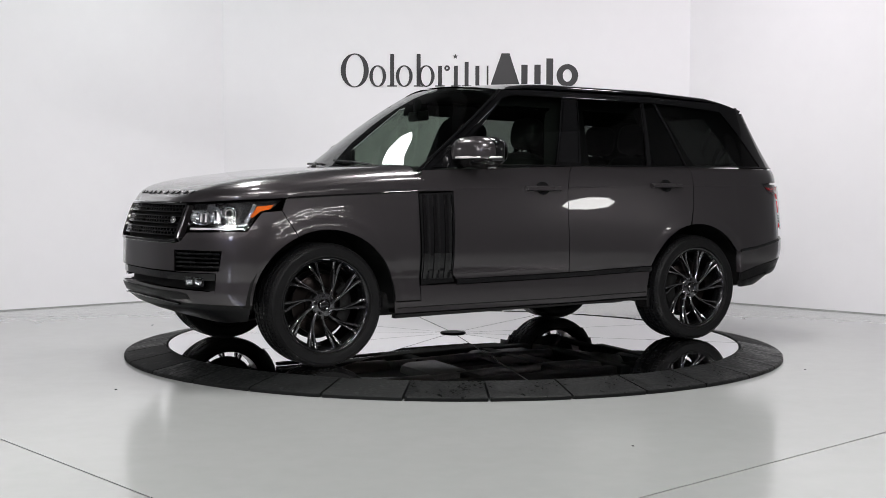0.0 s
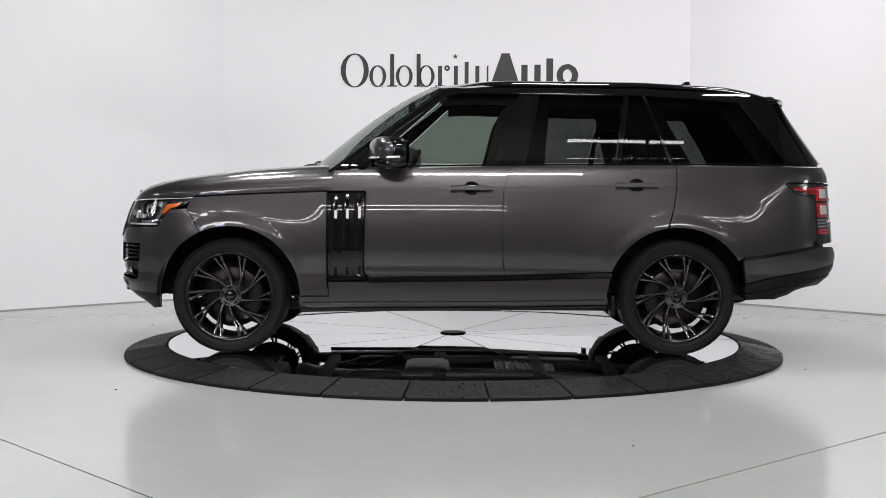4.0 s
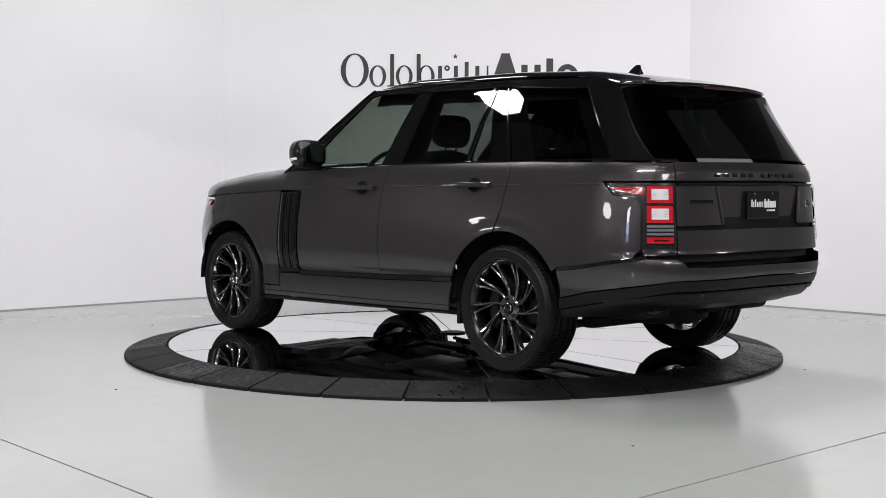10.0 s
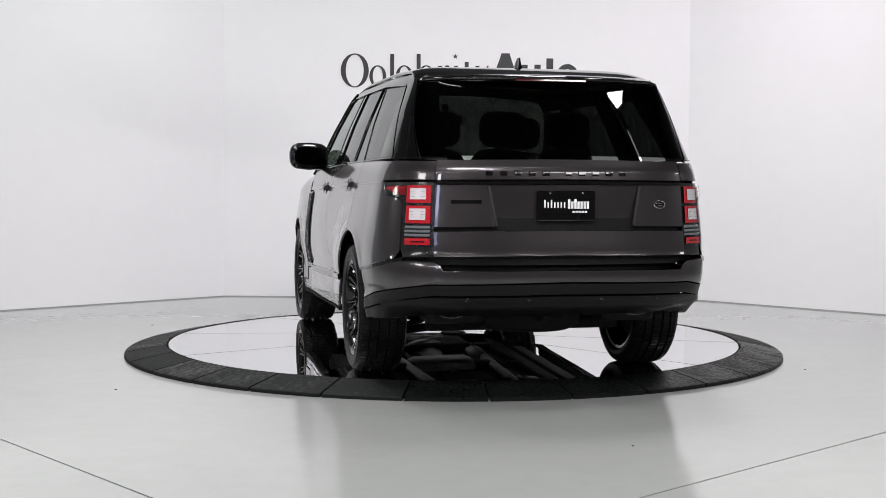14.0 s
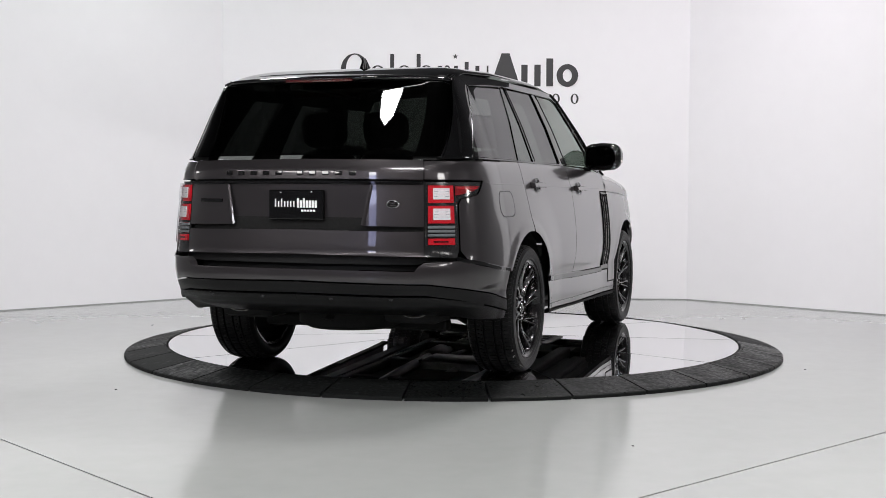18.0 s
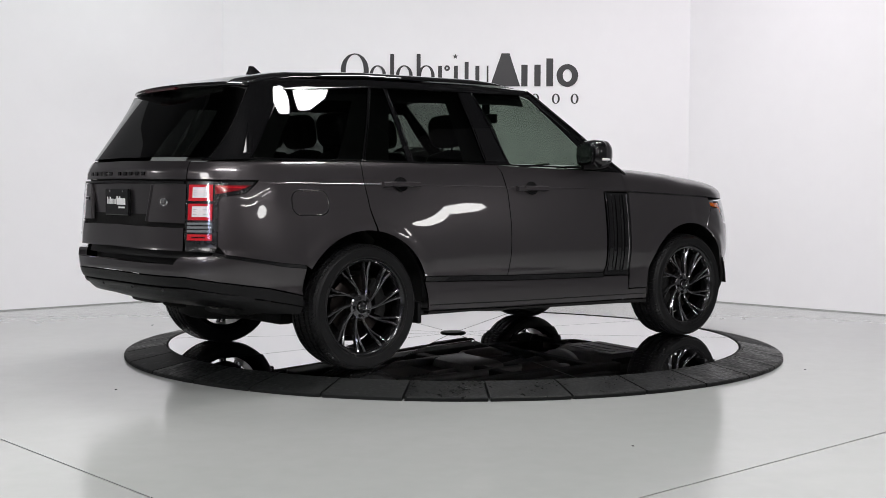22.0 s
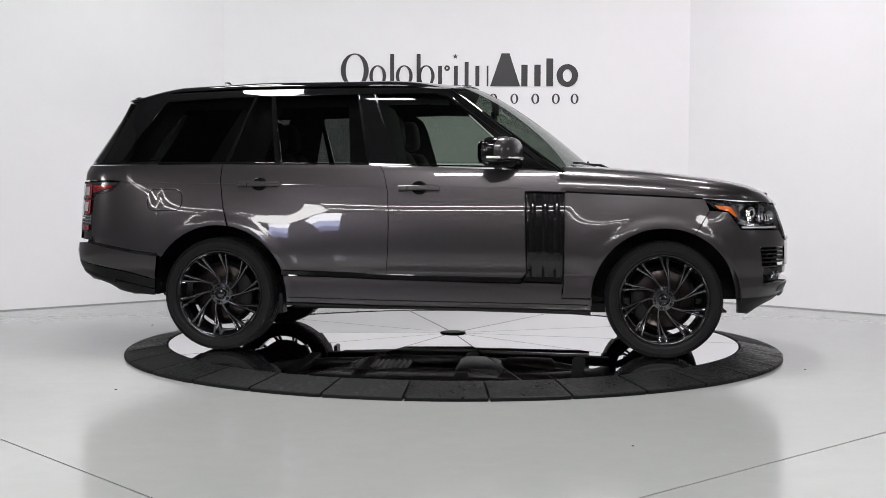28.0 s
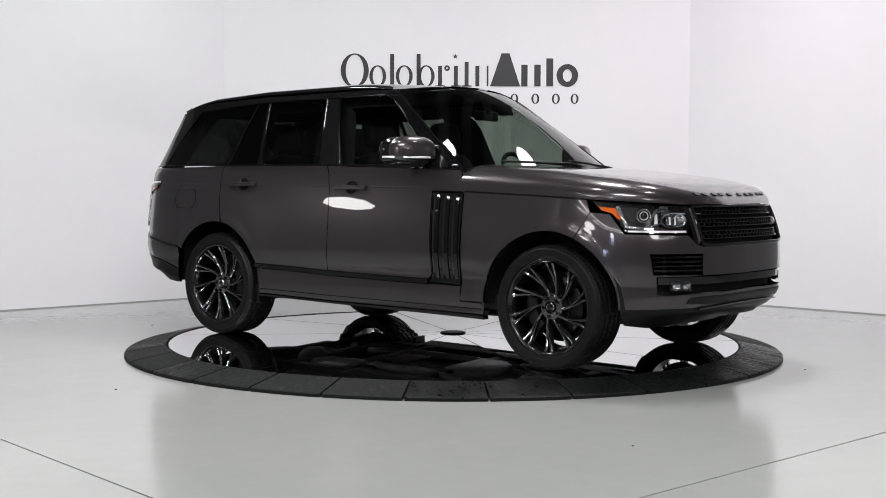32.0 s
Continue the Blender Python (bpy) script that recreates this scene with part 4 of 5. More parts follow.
grid_mesh("hood", hood_surface(), M_PAINT, car, "clamshell hood")

# windscreen edge: one smooth line from the cowl corner to the roof
def pillar_line(v):
    a, b, c = (0.815, 1.205), (0.362, 1.535), (0.06, 1.765)
    return tuple((1 - v) ** 2 * p + 2 * v * (1 - v) * q + v * v * r for p, q, r in zip(a, b, c))


# greenhouse: panes and pillars on the same shell, carried on upwards
for sd in (1, -1):
    S = (sd,)
    panel("front_side_window", [(0.40, 1.258), (0.437, 1.36), (0.06, 1.70), (-0.037, 1.728), (-0.441, 1.724), (-0.264, 1.258)], M_GLASS, car, "green tinted front side window", sides=S, off=-0.006, thick=0.004)
    panel("rear_side_window", [(-0.470, 1.262), (-0.573, 1.722), (-1.138, 1.718), (-1.052, 1.264)], M_PRIVACY, car, "dark privacy rear side window", sides=S, off=-0.006, thick=0.004)
    panel("fixed_pane", [(-1.095, 1.264), (-1.168, 1.716), (-1.254, 1.716), (-1.420, 1.264)], M_PRIVACY, car, sides=S, off=-0.006, thick=0.004)
    panel("quarter_window", [(-1.438, 1.266), (-1.279, 1.706), (-1.90, 1.675), (-2.21, 1.268)], M_PRIVACY, car, "dark privacy rear quarter window", sides=S, off=-0.001, thick=0.004)
    panel("a_pillar", [pillar_line(k / 12) for k in range(13)] + [(-0.05, 1.765), (-0.03, 1.73), (0.06, 1.705), (0.445, 1.36), (0.405, 1.25)], M_BLACK, car, sides=S, gap=0)
    panel("b_pillar", [(-0.262, 1.25), (-0.441, 1.728), (-0.573, 1.728), (-0.472, 1.25)], M_BLACK, car, sides=S, gap=0)
    panel("c_pillar", [(-1.42, 1.255), (-1.254, 1.72), (-1.279, 1.72), (-1.44, 1.255)], M_BLACK, car, sides=S, gap=0)
    panel("door_post", [(-1.05, 1.255), (-1.138, 1.722), (-1.168, 1.722), (-1.097, 1.255)], M_BLACK, car, sides=S, gap=0)
    panel("d_pillar", [(-2.20, 1.262), (-1.89, 1.68), (-1.88, 1.73), (-2.12, 1.705), (-2.17, 1.66), (LID + 0.11, 1.255)], M_BLACK, car, sides=S, gap=0)
    panel("roof_rail", [(0.06, 1.762), (-0.19, 1.772), (-1.27, 1.762), (-1.84, 1.742), (-2.0, 1.73), (-1.88, 1.678), (-1.27, 1.714), (-0.57, 1.724), (-0.03, 1.73)], M_BLACK, car, sides=S, gap=0)
panel("rear_window", [(LID + 0.105, 1.266), (SR0, 1.272), (SR0, 1.69), (-2.25, 1.678), (-2.175, 1.665)], M_REARGLASS, car, "dark privacy rear window", sides=(1, -1), off=-0.003, thick=0.004)

def screen_surface():
    NV, NU = 25, 41
    P = np.zeros((NV, NU, 3))
    for i in range(NV):
        v = i / (NV - 1)
        e = shell(*pillar_line(v))
        a, b, c = (0.83, 1.222), (0.383, 1.635), (0.06, 1.760)
        q = shell(*((1 - v) ** 2 * k + 2 * v * (1 - v) * l + v * v * m for k, l, m in zip(a, b, c)))
        cx, cz = q[0] + 0.178 - 0.058 * v, q[2] + 0.014 + 0.034 * v
        for j in range(NU):
            u = -1 + 2 * j / (NU - 1)
            w = 1 - u * u
            P[i, j] = (e[0] + w * (cx - e[0]), e[1] * u, e[2] + w * (cz - e[2]))
    return P


SCREEN = screen_surface()
grid_mesh("windscreen", SCREEN, M_GLASS, car, "tinted windscreen")
for sd in (1, -1):
    strip("screen_trim", [pillar_line(k / 12) for k in range(13)], 0.008, M_BLACK, car, "gloss black trim beside the windscreen", sides=(sd,), off=0.012, bevel=0.8)
    strip("pillar_fin", [(p[0] - 0.035, p[1] - 0.028) for p in (pillar_line(k / 12) for k in range(1, 12))], 0.004, M_BLACK, car, sides=(sd,), off=0.006, bevel=0.8)


def roof_surface():
    NV, NU = 41, 41
    P = np.zeros((NV, NU, 3))
    for i in range(NV):
        v = i / (NV - 1)
        s_e = np.interp(v, [0, 1], [0.06, -2.14])
        z_e = np.interp(s_e, [-2.12, -1.84, -1.27, -0.19, 0.06], [1.694, 1.752, 1.782, 1.788, 1.766])
        e = shell(s_e, z_e)
        bulge = np.interp(v, [0, 0.25, 0.8, 1], [0.12, 0.04, 0, -0.16])
        crown = np.interp(s_e, [-2.12, -1.8, -0.6, 0.06], [0.025, 0.042, 0.046, 0.050])
        for j in range(NU):
            u = math.sin(math.pi / 2 * (-1 + 2 * j / (NU - 1)))
            k = min(1, v / 0.22)
            boxy, arched = max(0, 1 - abs(u) ** 8) ** 0.5, 1 - u * u
            P[i, j] = (e[0] + bulge * (1 - u * u), e[1] * u, e[2] + crown * (arched + (boxy - arched) * k * k * (3 - 2 * k)))
    return P


grid_mesh("roof", roof_surface(), M_BLACK, car, "gloss black roof", flip=True)

# underside: floor pan, frame rails, engine, gearbox, shafts, tank and shields
bm = bmesh.new()
box(bm, (-1.0, -0.80, 0.33), (1.0, 0.80, 0.44), 0.04)
box(bm, (1.0, -0.52, 0.36), (2.02, 0.52, 0.55), 0.05)
box(bm, (-2.25, -0.50, 0.42), (-1.0, 0.50, 0.60), 0.06)
part("underbody", bm, M_UNDER, car, "dirty black underbody")
for sd in (1, -1):
    bm = bmesh.new()
    box(bm, (-1.05, sd * 0.56 - 0.05, 0.27), (1.15, sd * 0.56 + 0.05, 0.34), 0.015)
    part("frame_rail", bm, M_UNDER, car)
    bm = bmesh.new()
    box(bm, (-0.95, sd * 0.74 - 0.05, 0.295), (0.9, sd * 0.74 + 0.05, 0.335), 0.012)
    part("sill_rail", bm, M_UNDER, car)
for x in (0.92, 0.10, -0.62, -1.15, -1.78):
    bm = bmesh.new()
    box(bm, (x - 0.05, -0.58, 0.275), (x + 0.05, 0.58, 0.345), 0.018)
    part("crossmember", bm, M_UNDER, car)
bm = bmesh.new()
box(bm, (1.22, -0.22, 0.26), (1.78, 0.20, 0.42), 0.05)
part("engine_sump", bm, M_CAST, car, "dull cast engine sump", smooth=True)
vs, fs = lathe([(0.001, -0.42), (0.10, -0.40), (0.12, -0.20), (0.15, 0.05), (0.19, 0.25), (0.21, 0.30), (0.21, 0.36), (0.001, 0.37)], 24, "z")
mesh_object("gearbox", [(0.78 + z, y, 0.41 + x * 0.75) for x, y, z in vs], fs, M_CAST, car, "dull cast gearbox")
bm = bmesh.new()
box(bm, (0.02, -0.20, 0.26), (0.36, 0.30, 0.42), 0.06)
part("transfer_case", bm, M_CAST, car, smooth=True)
for x0, x1, y in ((0.02, -1.25, 0.0), (0.36, 1.25, 0.26)):
    vs, fs = tube([(x0, y, 0.34), (x1, y * 0.6, 0.36)], 0.036, 12)
    mesh_object("propeller_shaft", vs, fs, M_CAST, car)
for x in (1.42, -1.42):
    vs, fs = lathe([(0.001, -0.15), (0.07, -0.14), (0.13, -0.06), (0.14, 0.0), (0.13, 0.06), (0.07, 0.14), (0.001, 0.15)], 20)
    mesh_object("differential", [(vx + x, vy, vz + 0.40) for vx, vy, vz in vs], fs, M_CAST, car)
for sd in (1, -1):
    vs, fs = tube([(1.05, sd * 0.30, 0.36), (0.7, sd * 0.34, 0.31), (-0.3, sd * 0.30, 0.30), (-0.95, sd * 0.26, 0.30), (-1.3, sd * 0.40, 0.34), (-1.62, sd * 0.46, 0.40), (-2.0, sd * 0.5, 0.37)], 0.034, 12)
    mesh_object("exhaust_pipe", vs, fs, M_CAST, car, "dull steel exhaust pipe")
    vs, fs = lathe([(0.03, -0.20), (0.075, -0.16), (0.08, 0.16), (0.03, 0.20)], 20, "z")
    mesh_object("catalyst", [(0.55 + z, sd * 0.335 + y, 0.315 + x * 0.7) for x, y, z in vs], fs, M_RUSTY, car, "browned catalyst case")
vs, fs = [], []
for k in range(23):
    vs += [(-0.30 - 0.02 * k, -0.16, 0.288 if k % 2 else 0.276), (-0.30 - 0.02 * k, 0.16, 0.288 if k % 2 else 0.276)]
fs = [(2 * k, 2 * k + 1, 2 * k + 3, 2 * k + 2) for k in range(22)]
mesh_object("heat_shield", vs, fs, M_RUSTY, car, "ribbed browned heat shield", smooth=False)
bm = bmesh.new()
box(bm, (-0.98, -0.52, 0.285), (-0.42, -0.32, 0.40), 0.04)
part("fuel_tank", bm, M_PLASTIC, car, smooth=True)
bm = bmesh.new()
box(bm, (1.30, -0.36, 0.255), (1.92, 0.36, 0.27), 0.004)
for k in range(4):
    box(bm, (1.36 + 0.14 * k, -0.30, 0.249), (1.41 + 0.14 * k, 0.30, 0.256), 0.002)
part("skid_plate", bm, M_CAST, car, "ribbed dull skid plate")
for hx in (1.461, -1.461):
    for sd in (1, -1):
        prof = [(0.485, 0.95), (0.50, 0.90), (0.50, 0.56), (0.05, 0.56)]
        vs, fs = lathe(prof, 40)
        vs = [(x + hx, y * sd - 0.02 * sd, z + 0.385) for x, y, z in vs]
        fs = [f for f in fs if min(vs[k][2] for k in f) > 0.33]
        used = sorted({k for f in fs for k in f})
        at = {k: i for i, k in enumerate(used)}
        vs, fs = [vs[k] for k in used], [tuple(at[k] for k in f) for f in fs]
        mesh_object("wheel_liner", vs, fs, M_UNDER, car, smooth=False)
        vs, fs = tube([(hx, sd * 0.3, 0.40), (hx, sd * 0.70, 0.388)], 0.04)
        mesh_object("axle_shaft", vs, fs, M_UNDER, car)
        vs, fs = tube([(hx + 0.25, sd * 0.45, 0.30), (hx, sd * 0.70, 0.24), (hx - 0.25, sd * 0.45, 0.30)], 0.025)
        mesh_object("control_arm", vs, fs, M_UNDER, car)
    if hx < 0:
        for sd in (1, -1):
            bm = bmesh.new()
            box(bm, (hx + 0.40, sd * 0.88 - 0.07, 0.265), (hx + 0.43, sd * 0.88 + 0.06, 0.40), 0.008)
            part("splash_guard", bm, M_PLASTIC, car)
for sd in (1, -1):
    vs, fs = lathe([(0.045, -0.06), (0.062, -0.05), (0.066, 0.05), (0.060, 0.06), (0.052, 0.05), (0.05, -0.04)], 24, "z")
    m = Matrix.Translation((-2.19, sd * 0.53, 0.435)) @ Vector((-1, 0, -0.15)).to_track_quat("Z", "Y").to_matrix().to_4x4() @ Matrix.Diagonal((1.25, 0.55, 1, 1))
    mesh_object("exhaust_tip", [m @ Vector(v) for v in vs], fs, M_STEELTIP, car, "oval dull steel exhaust tip")
    vs, fs = [], []
    for k in range(13):
        a = math.pi * (0.08 + 0.84 * k / 12)
        for x, r in ((-2.20, 1.0), (-2.13, 1.06), (-1.98, 1.0)):
            vs.append((x + 0.05 * (1 - math.sin(a)), sd * 0.50 + 0.21 * r * math.cos(a), 0.47 - 0.105 * r * math.sin(a)))
    for k in range(12):
        for j in range(2):
            fs.append((k * 3 + j, k * 3 + j + 1, k * 3 + j + 4, k * 3 + j + 3))
    mesh_object("exhaust_shroud", vs, fs, M_CAST, car, "dull pale shroud round the exhaust tip")
    bm = bmesh.new()
    box(bm, (-2.22, sd * 0.50 - 0.17, 0.355), (-1.95, sd * 0.50 + 0.17, 0.46), 0.045)
    part("silencer", bm, M_UNDER, car)
vs, fs = tube([(-2.05, 0, 0.36), (-2.26, 0, 0.40), (-2.29, 0, 0.41)], 0.03)
mesh_object("tow_bar", vs, fs, M_UNDER, car)
vs, fs = lathe([(0.001, 0.06), (0.25, 0.06), (0.31, 0.03), (0.31, -0.08), (0.25, -0.11), (0.001, -0.11)], 36, "z")
mesh_object("spare_tray", [(x - 1.85, y, z + 0.40) for x, y, z in vs], fs, M_UNDER, car)


# ---- wheels ----
def blade_mesh(r0, r1, a_of, w_of, y_of, depth, n=12):
    """One swept spoke blade: angle, width and outer height along the radius."""
    vs, fs = [], []
    for i in range(n + 1):
        t = i / n
        r, a, w, y = r0 + (r1 - r0) * t, a_of(t), w_of(t), y_of(t)
        er, et = Vector((math.cos(a), 0, math.sin(a))), Vector((-math.sin(a), 0, math.cos(a)))
        for du, dy in ((-1.0, -depth), (-1.0, -0.006), (-0.35, 0.0), (0.35, 0.0), (1.0, -0.006), (1.0, -depth)):
            vs.append(er * r + et * (w * du) + Vector((0, y + dy, 0)))
    for i in range(n):
        for j in range(5):
            fs.append((i * 6 + j, i * 6 + j + 1, i * 6 + 7 + j, i * 6 + 6 + j))
        fs.append((i * 6 + 5, i * 6, i * 6 + 6, i * 6 + 11))
    fs += [tuple(range(6))[::-1], tuple(range(n * 6, n * 6 + 6))]
    return vs, fs


WHEEL_MESH = {}


def shared(name, key, make, mat, parent, label="", smooth=True):
    if key not in WHEEL_MESH:
        vs, fs = make()
        ob = mesh_object(name, vs, fs, mat, parent, label, smooth=smooth)
        bm = bmesh.new()
        bm.from_mesh(ob.data)
        bmesh.ops.recalc_face_normals(bm, faces=bm.faces)
        for e in bm.edges:
            if len(e.link_faces) == 2 and e.calc_face_angle(0) > radians(38):
                e.smooth = False
        bm.to_mesh(ob.data)
        bm.free()
        WHEEL_MESH[key] = ob.data
        return ob
    ob = new(name, WHEEL_MESH[key])
    ob.parent = parent
    if label:
        tagged(ob, label)
    return ob


def tyre_mesh():
    prof = [(0.284, -0.118), (0.289, -0.128), (0.312, -0.139), (0.338, -0.141), (0.358, -0.131), (0.365, -0.116), (0.3695, -0.105)]
    for y in (-0.078, -0.030, 0.030, 0.078):
        prof += [(0.3705, y - 0.008), (0.364, y - 0.005), (0.364, y + 0.005), (0.3705, y + 0.008)]
    prof += [(0.3695, 0.105), (0.365, 0.116), (0.358, 0.131), (0.350, 0.137), (0.348, 0.1395), (0.344, 0.1395), (0.342, 0.139), (0.328, 0.1405), (0.312, 0.139), (0.302, 0.135), (0.299, 0.137), (0.294, 0.1365), (0.291, 0.129), (0.284, 0.118)]
    return lathe(prof, 96)


def tread_mesh():
    vs, fs = [], []
    n = 92
    for k in range(n):
        for y0, y1, sl in ((-0.116, -0.086, 0.35), (-0.070, -0.038, -0.6), (-0.022, 0.022, 0.0), (0.038, 0.070, 0.6), (0.086, 0.116, -0.35), (0.116, 0.129, 0.1), (-0.129, -0.116, 0.1)):
            b = len(vs)
            for r in (0.369, 0.3775):
                for u, y in ((0.07, y0), (0.86, y0), (0.86, y1), (0.07, y1)):
                    a = 2 * math.pi * (k + u + sl * (y - y0) / (y1 - y0) * 0.5) / n
                    rr = r - (0.015 if abs(y) > 0.12 else 0.0055 if abs(y) > 0.1 else 0)
                    vs.append((rr * math.cos(a), y, rr * math.sin(a)))
            fs += [(b + 4, b + 5, b + 6, b + 7), (b, b + 1, b + 5, b + 4), (b + 1, b + 2, b + 6, b + 5), (b + 2, b + 3, b + 7, b + 6), (b + 3, b, b + 4, b + 7)]
    return vs, fs


def wheel(hx, sd):
    w = new("wheel")
    w.parent = car
    w.location = (hx, sd * 0.835, 0.390)
    w.rotation_euler = (0, radians({(1, 1): 0, (-1, 1): 4, (-1, -1): 14, (1, -1): 18}[(1 if hx > 0 else -1, sd)]), 0 if sd > 0 else math.pi)
    ty = shared("tyre", "tyre", tyre_mesh, M_RUBBER, w, "low-profile black tyre")
    tagged(shared("tread", "tread", tread_mesh, M_RUBBER, ty, smooth=False), kind="stuff")
    rim_prof = [(0.268, -0.118), (0.286, -0.122), (0.286, -0.112), (0.264, -0.098), (0.260, 0.075), (0.272, 0.108), (0.284, 0.114), (0.288, 0.122), (0.286, 0.127), (0.279, 0.126), (0.268, 0.115), (0.256, 0.082), (0.254, -0.098), (0.268, -0.118)]
    shared("rim", "rim", lambda: lathe([(r * 1.005, y) for r, y in rim_prof], 96), M_RIMLIP, w)
    shared("inner_barrel", "barrel", lambda: lathe([(0.2515, -0.09), (0.2515, 0.05), (0.2525, 0.05), (0.2525, -0.09)], 64), M_STEEL, w)
    for k in range(10):
        for c in (0, 1):
            key = ("blade", c)
            off = (-0.088, 0.088)[c]

            def make(off=off):
                return blade_mesh(0.050, 0.272, lambda t: 0.50 * (1 - t) ** 1.7 + off * (0.10 + 0.90 * max(0, (t - 0.22) / 0.78) ** 0.9), lambda t: 0.0098 - 0.0030 * math.sin(math.pi * t) + 0.0012 * t, lambda t: 0.086 + 0.030 * t ** 0.7 - 0.022 * math.sin(math.pi * t), 0.036, 16)

            ob = shared("spoke", key, make, M_RIM, w)
            ob.rotation_euler = (0, 2 * math.pi * k / 10, 0)
    shared("hub", "hub", lambda: lathe([(0.001, 0.066), (0.036, 0.066), (0.040, 0.086), (0.070, 0.084), (0.078, 0.076), (0.080, 0.02), (0.06, -0.02), (0.001, -0.02)], 40), M_RIM, w)
    cap = shared("centre_cap", "cap", lambda: lathe([(0.001, 0.094), (0.022, 0.094), (0.028, 0.091), (0.031, 0.084), (0.031, 0.066)], 28), M_DARKCHROME, w, "round dark centre cap")
    shared("cap_ring", "capring", lambda: lathe([(0.025, 0.0925), (0.027, 0.0955), (0.0295, 0.0935), (0.031, 0.088)], 28), M_CHROME, cap)
    for k in range(5):
        a = 2 * math.pi * k / 5 + 0.2
        ob = shared("wheel_nut", "nut", lambda: lathe([(0.001, 0.014), (0.007, 0.014), (0.0095, 0.010), (0.0105, 0.0), (0.0105, -0.01)], 6), M_DARKCHROME, w, smooth=False)
        ob.location = (0.056 * math.cos(a), 0.086, 0.056 * math.sin(a))
    brake = shared("brake_disc", "disc", lambda: lathe([(0.075, 0.03), (0.10, 0.028), (0.105, 0.022), (0.182, 0.022), (0.186, 0.019), (0.186, -0.004), (0.182, -0.008), (0.105, -0.008)], 64), M_STEEL, w, "bare steel brake disc")
    shared("disc_bell", "bell", lambda: lathe([(0.001, 0.05), (0.07, 0.05), (0.084, 0.04), (0.086, 0.0)], 32), M_UNDER, brake)

    shared("dust_shield", "shield", lambda: lathe([(0.06, -0.036), (0.12, -0.030), (0.205, -0.030), (0.212, -0.022), (0.216, -0.034), (0.12, -0.042), (0.06, -0.048)], 48), M_UNDER, w, "dull black dust shield")

    def caliper_mesh():
        vs, fs = [], []
        n = 8
        for i in range(n + 1):
            a = radians(-38 + 76 * i / n)
            for r, y in ((0.125, -0.03), (0.125, 0.048), (0.15, 0.058), (0.185, 0.056), (0.205, 0.04), (0.205, -0.03)):
                vs.append((r * math.cos(a), y, r * math.sin(a)))
        for i in range(n):
            for j in range(6):
                fs.append((i * 6 + j, i * 6 + (j + 1) % 6, i * 6 + 6 + (j + 1) % 6, i * 6 + 6 + j))
        fs += [tuple(range(6)), tuple(range(n * 6, n * 6 + 6))]
        return vs, fs

    cl = shared("brake_caliper", "caliper", caliper_mesh, M_UNDER, w, "dark brake caliper")
    cl.rotation_euler = (0, radians(180 if (hx > 0) == (sd > 0) else 0), 0)
    return w


for hx in (1.461, -1.461):
    for sd in (1, -1):
        wheel(hx, sd)


# ---- car details ----
def mirrored(vs, sd):
    return [(v[0], v[1] * sd, v[2]) for v in vs]


def blob(cx, cy, cz, rx, ry, rz, e=2.6, nu=28, nv=16, zmin=-1.0, zmax=1.0):
    """A rounded-box surface, cut between two heights (in units of rz)."""
    vs, fs = [], []

    def f(c):
        return math.copysign(abs(c) ** (2 / e), c)

    for i in range(nv + 1):
        b = math.asin(max(-1, min(1, zmin + (zmax - zmin) * i / nv)))
        for j in range(nu):
            a = 2 * math.pi * j / nu
            vs.append((cx + rx * f(math.cos(b)) * f(math.cos(a)), cy + ry * f(math.cos(b)) * f(math.sin(a)), cz + rz * f(math.sin(b))))
    for i in range(nv):
        for j in range(nu):
            k = (j + 1) % nu
            fs.append((i * nu + j, i * nu + k, (i + 1) * nu + k, (i + 1) * nu + j))
    fs += [tuple(range(nu))[::-1], tuple(range(nv * nu, nv * nu + nu))]
    return vs, fs


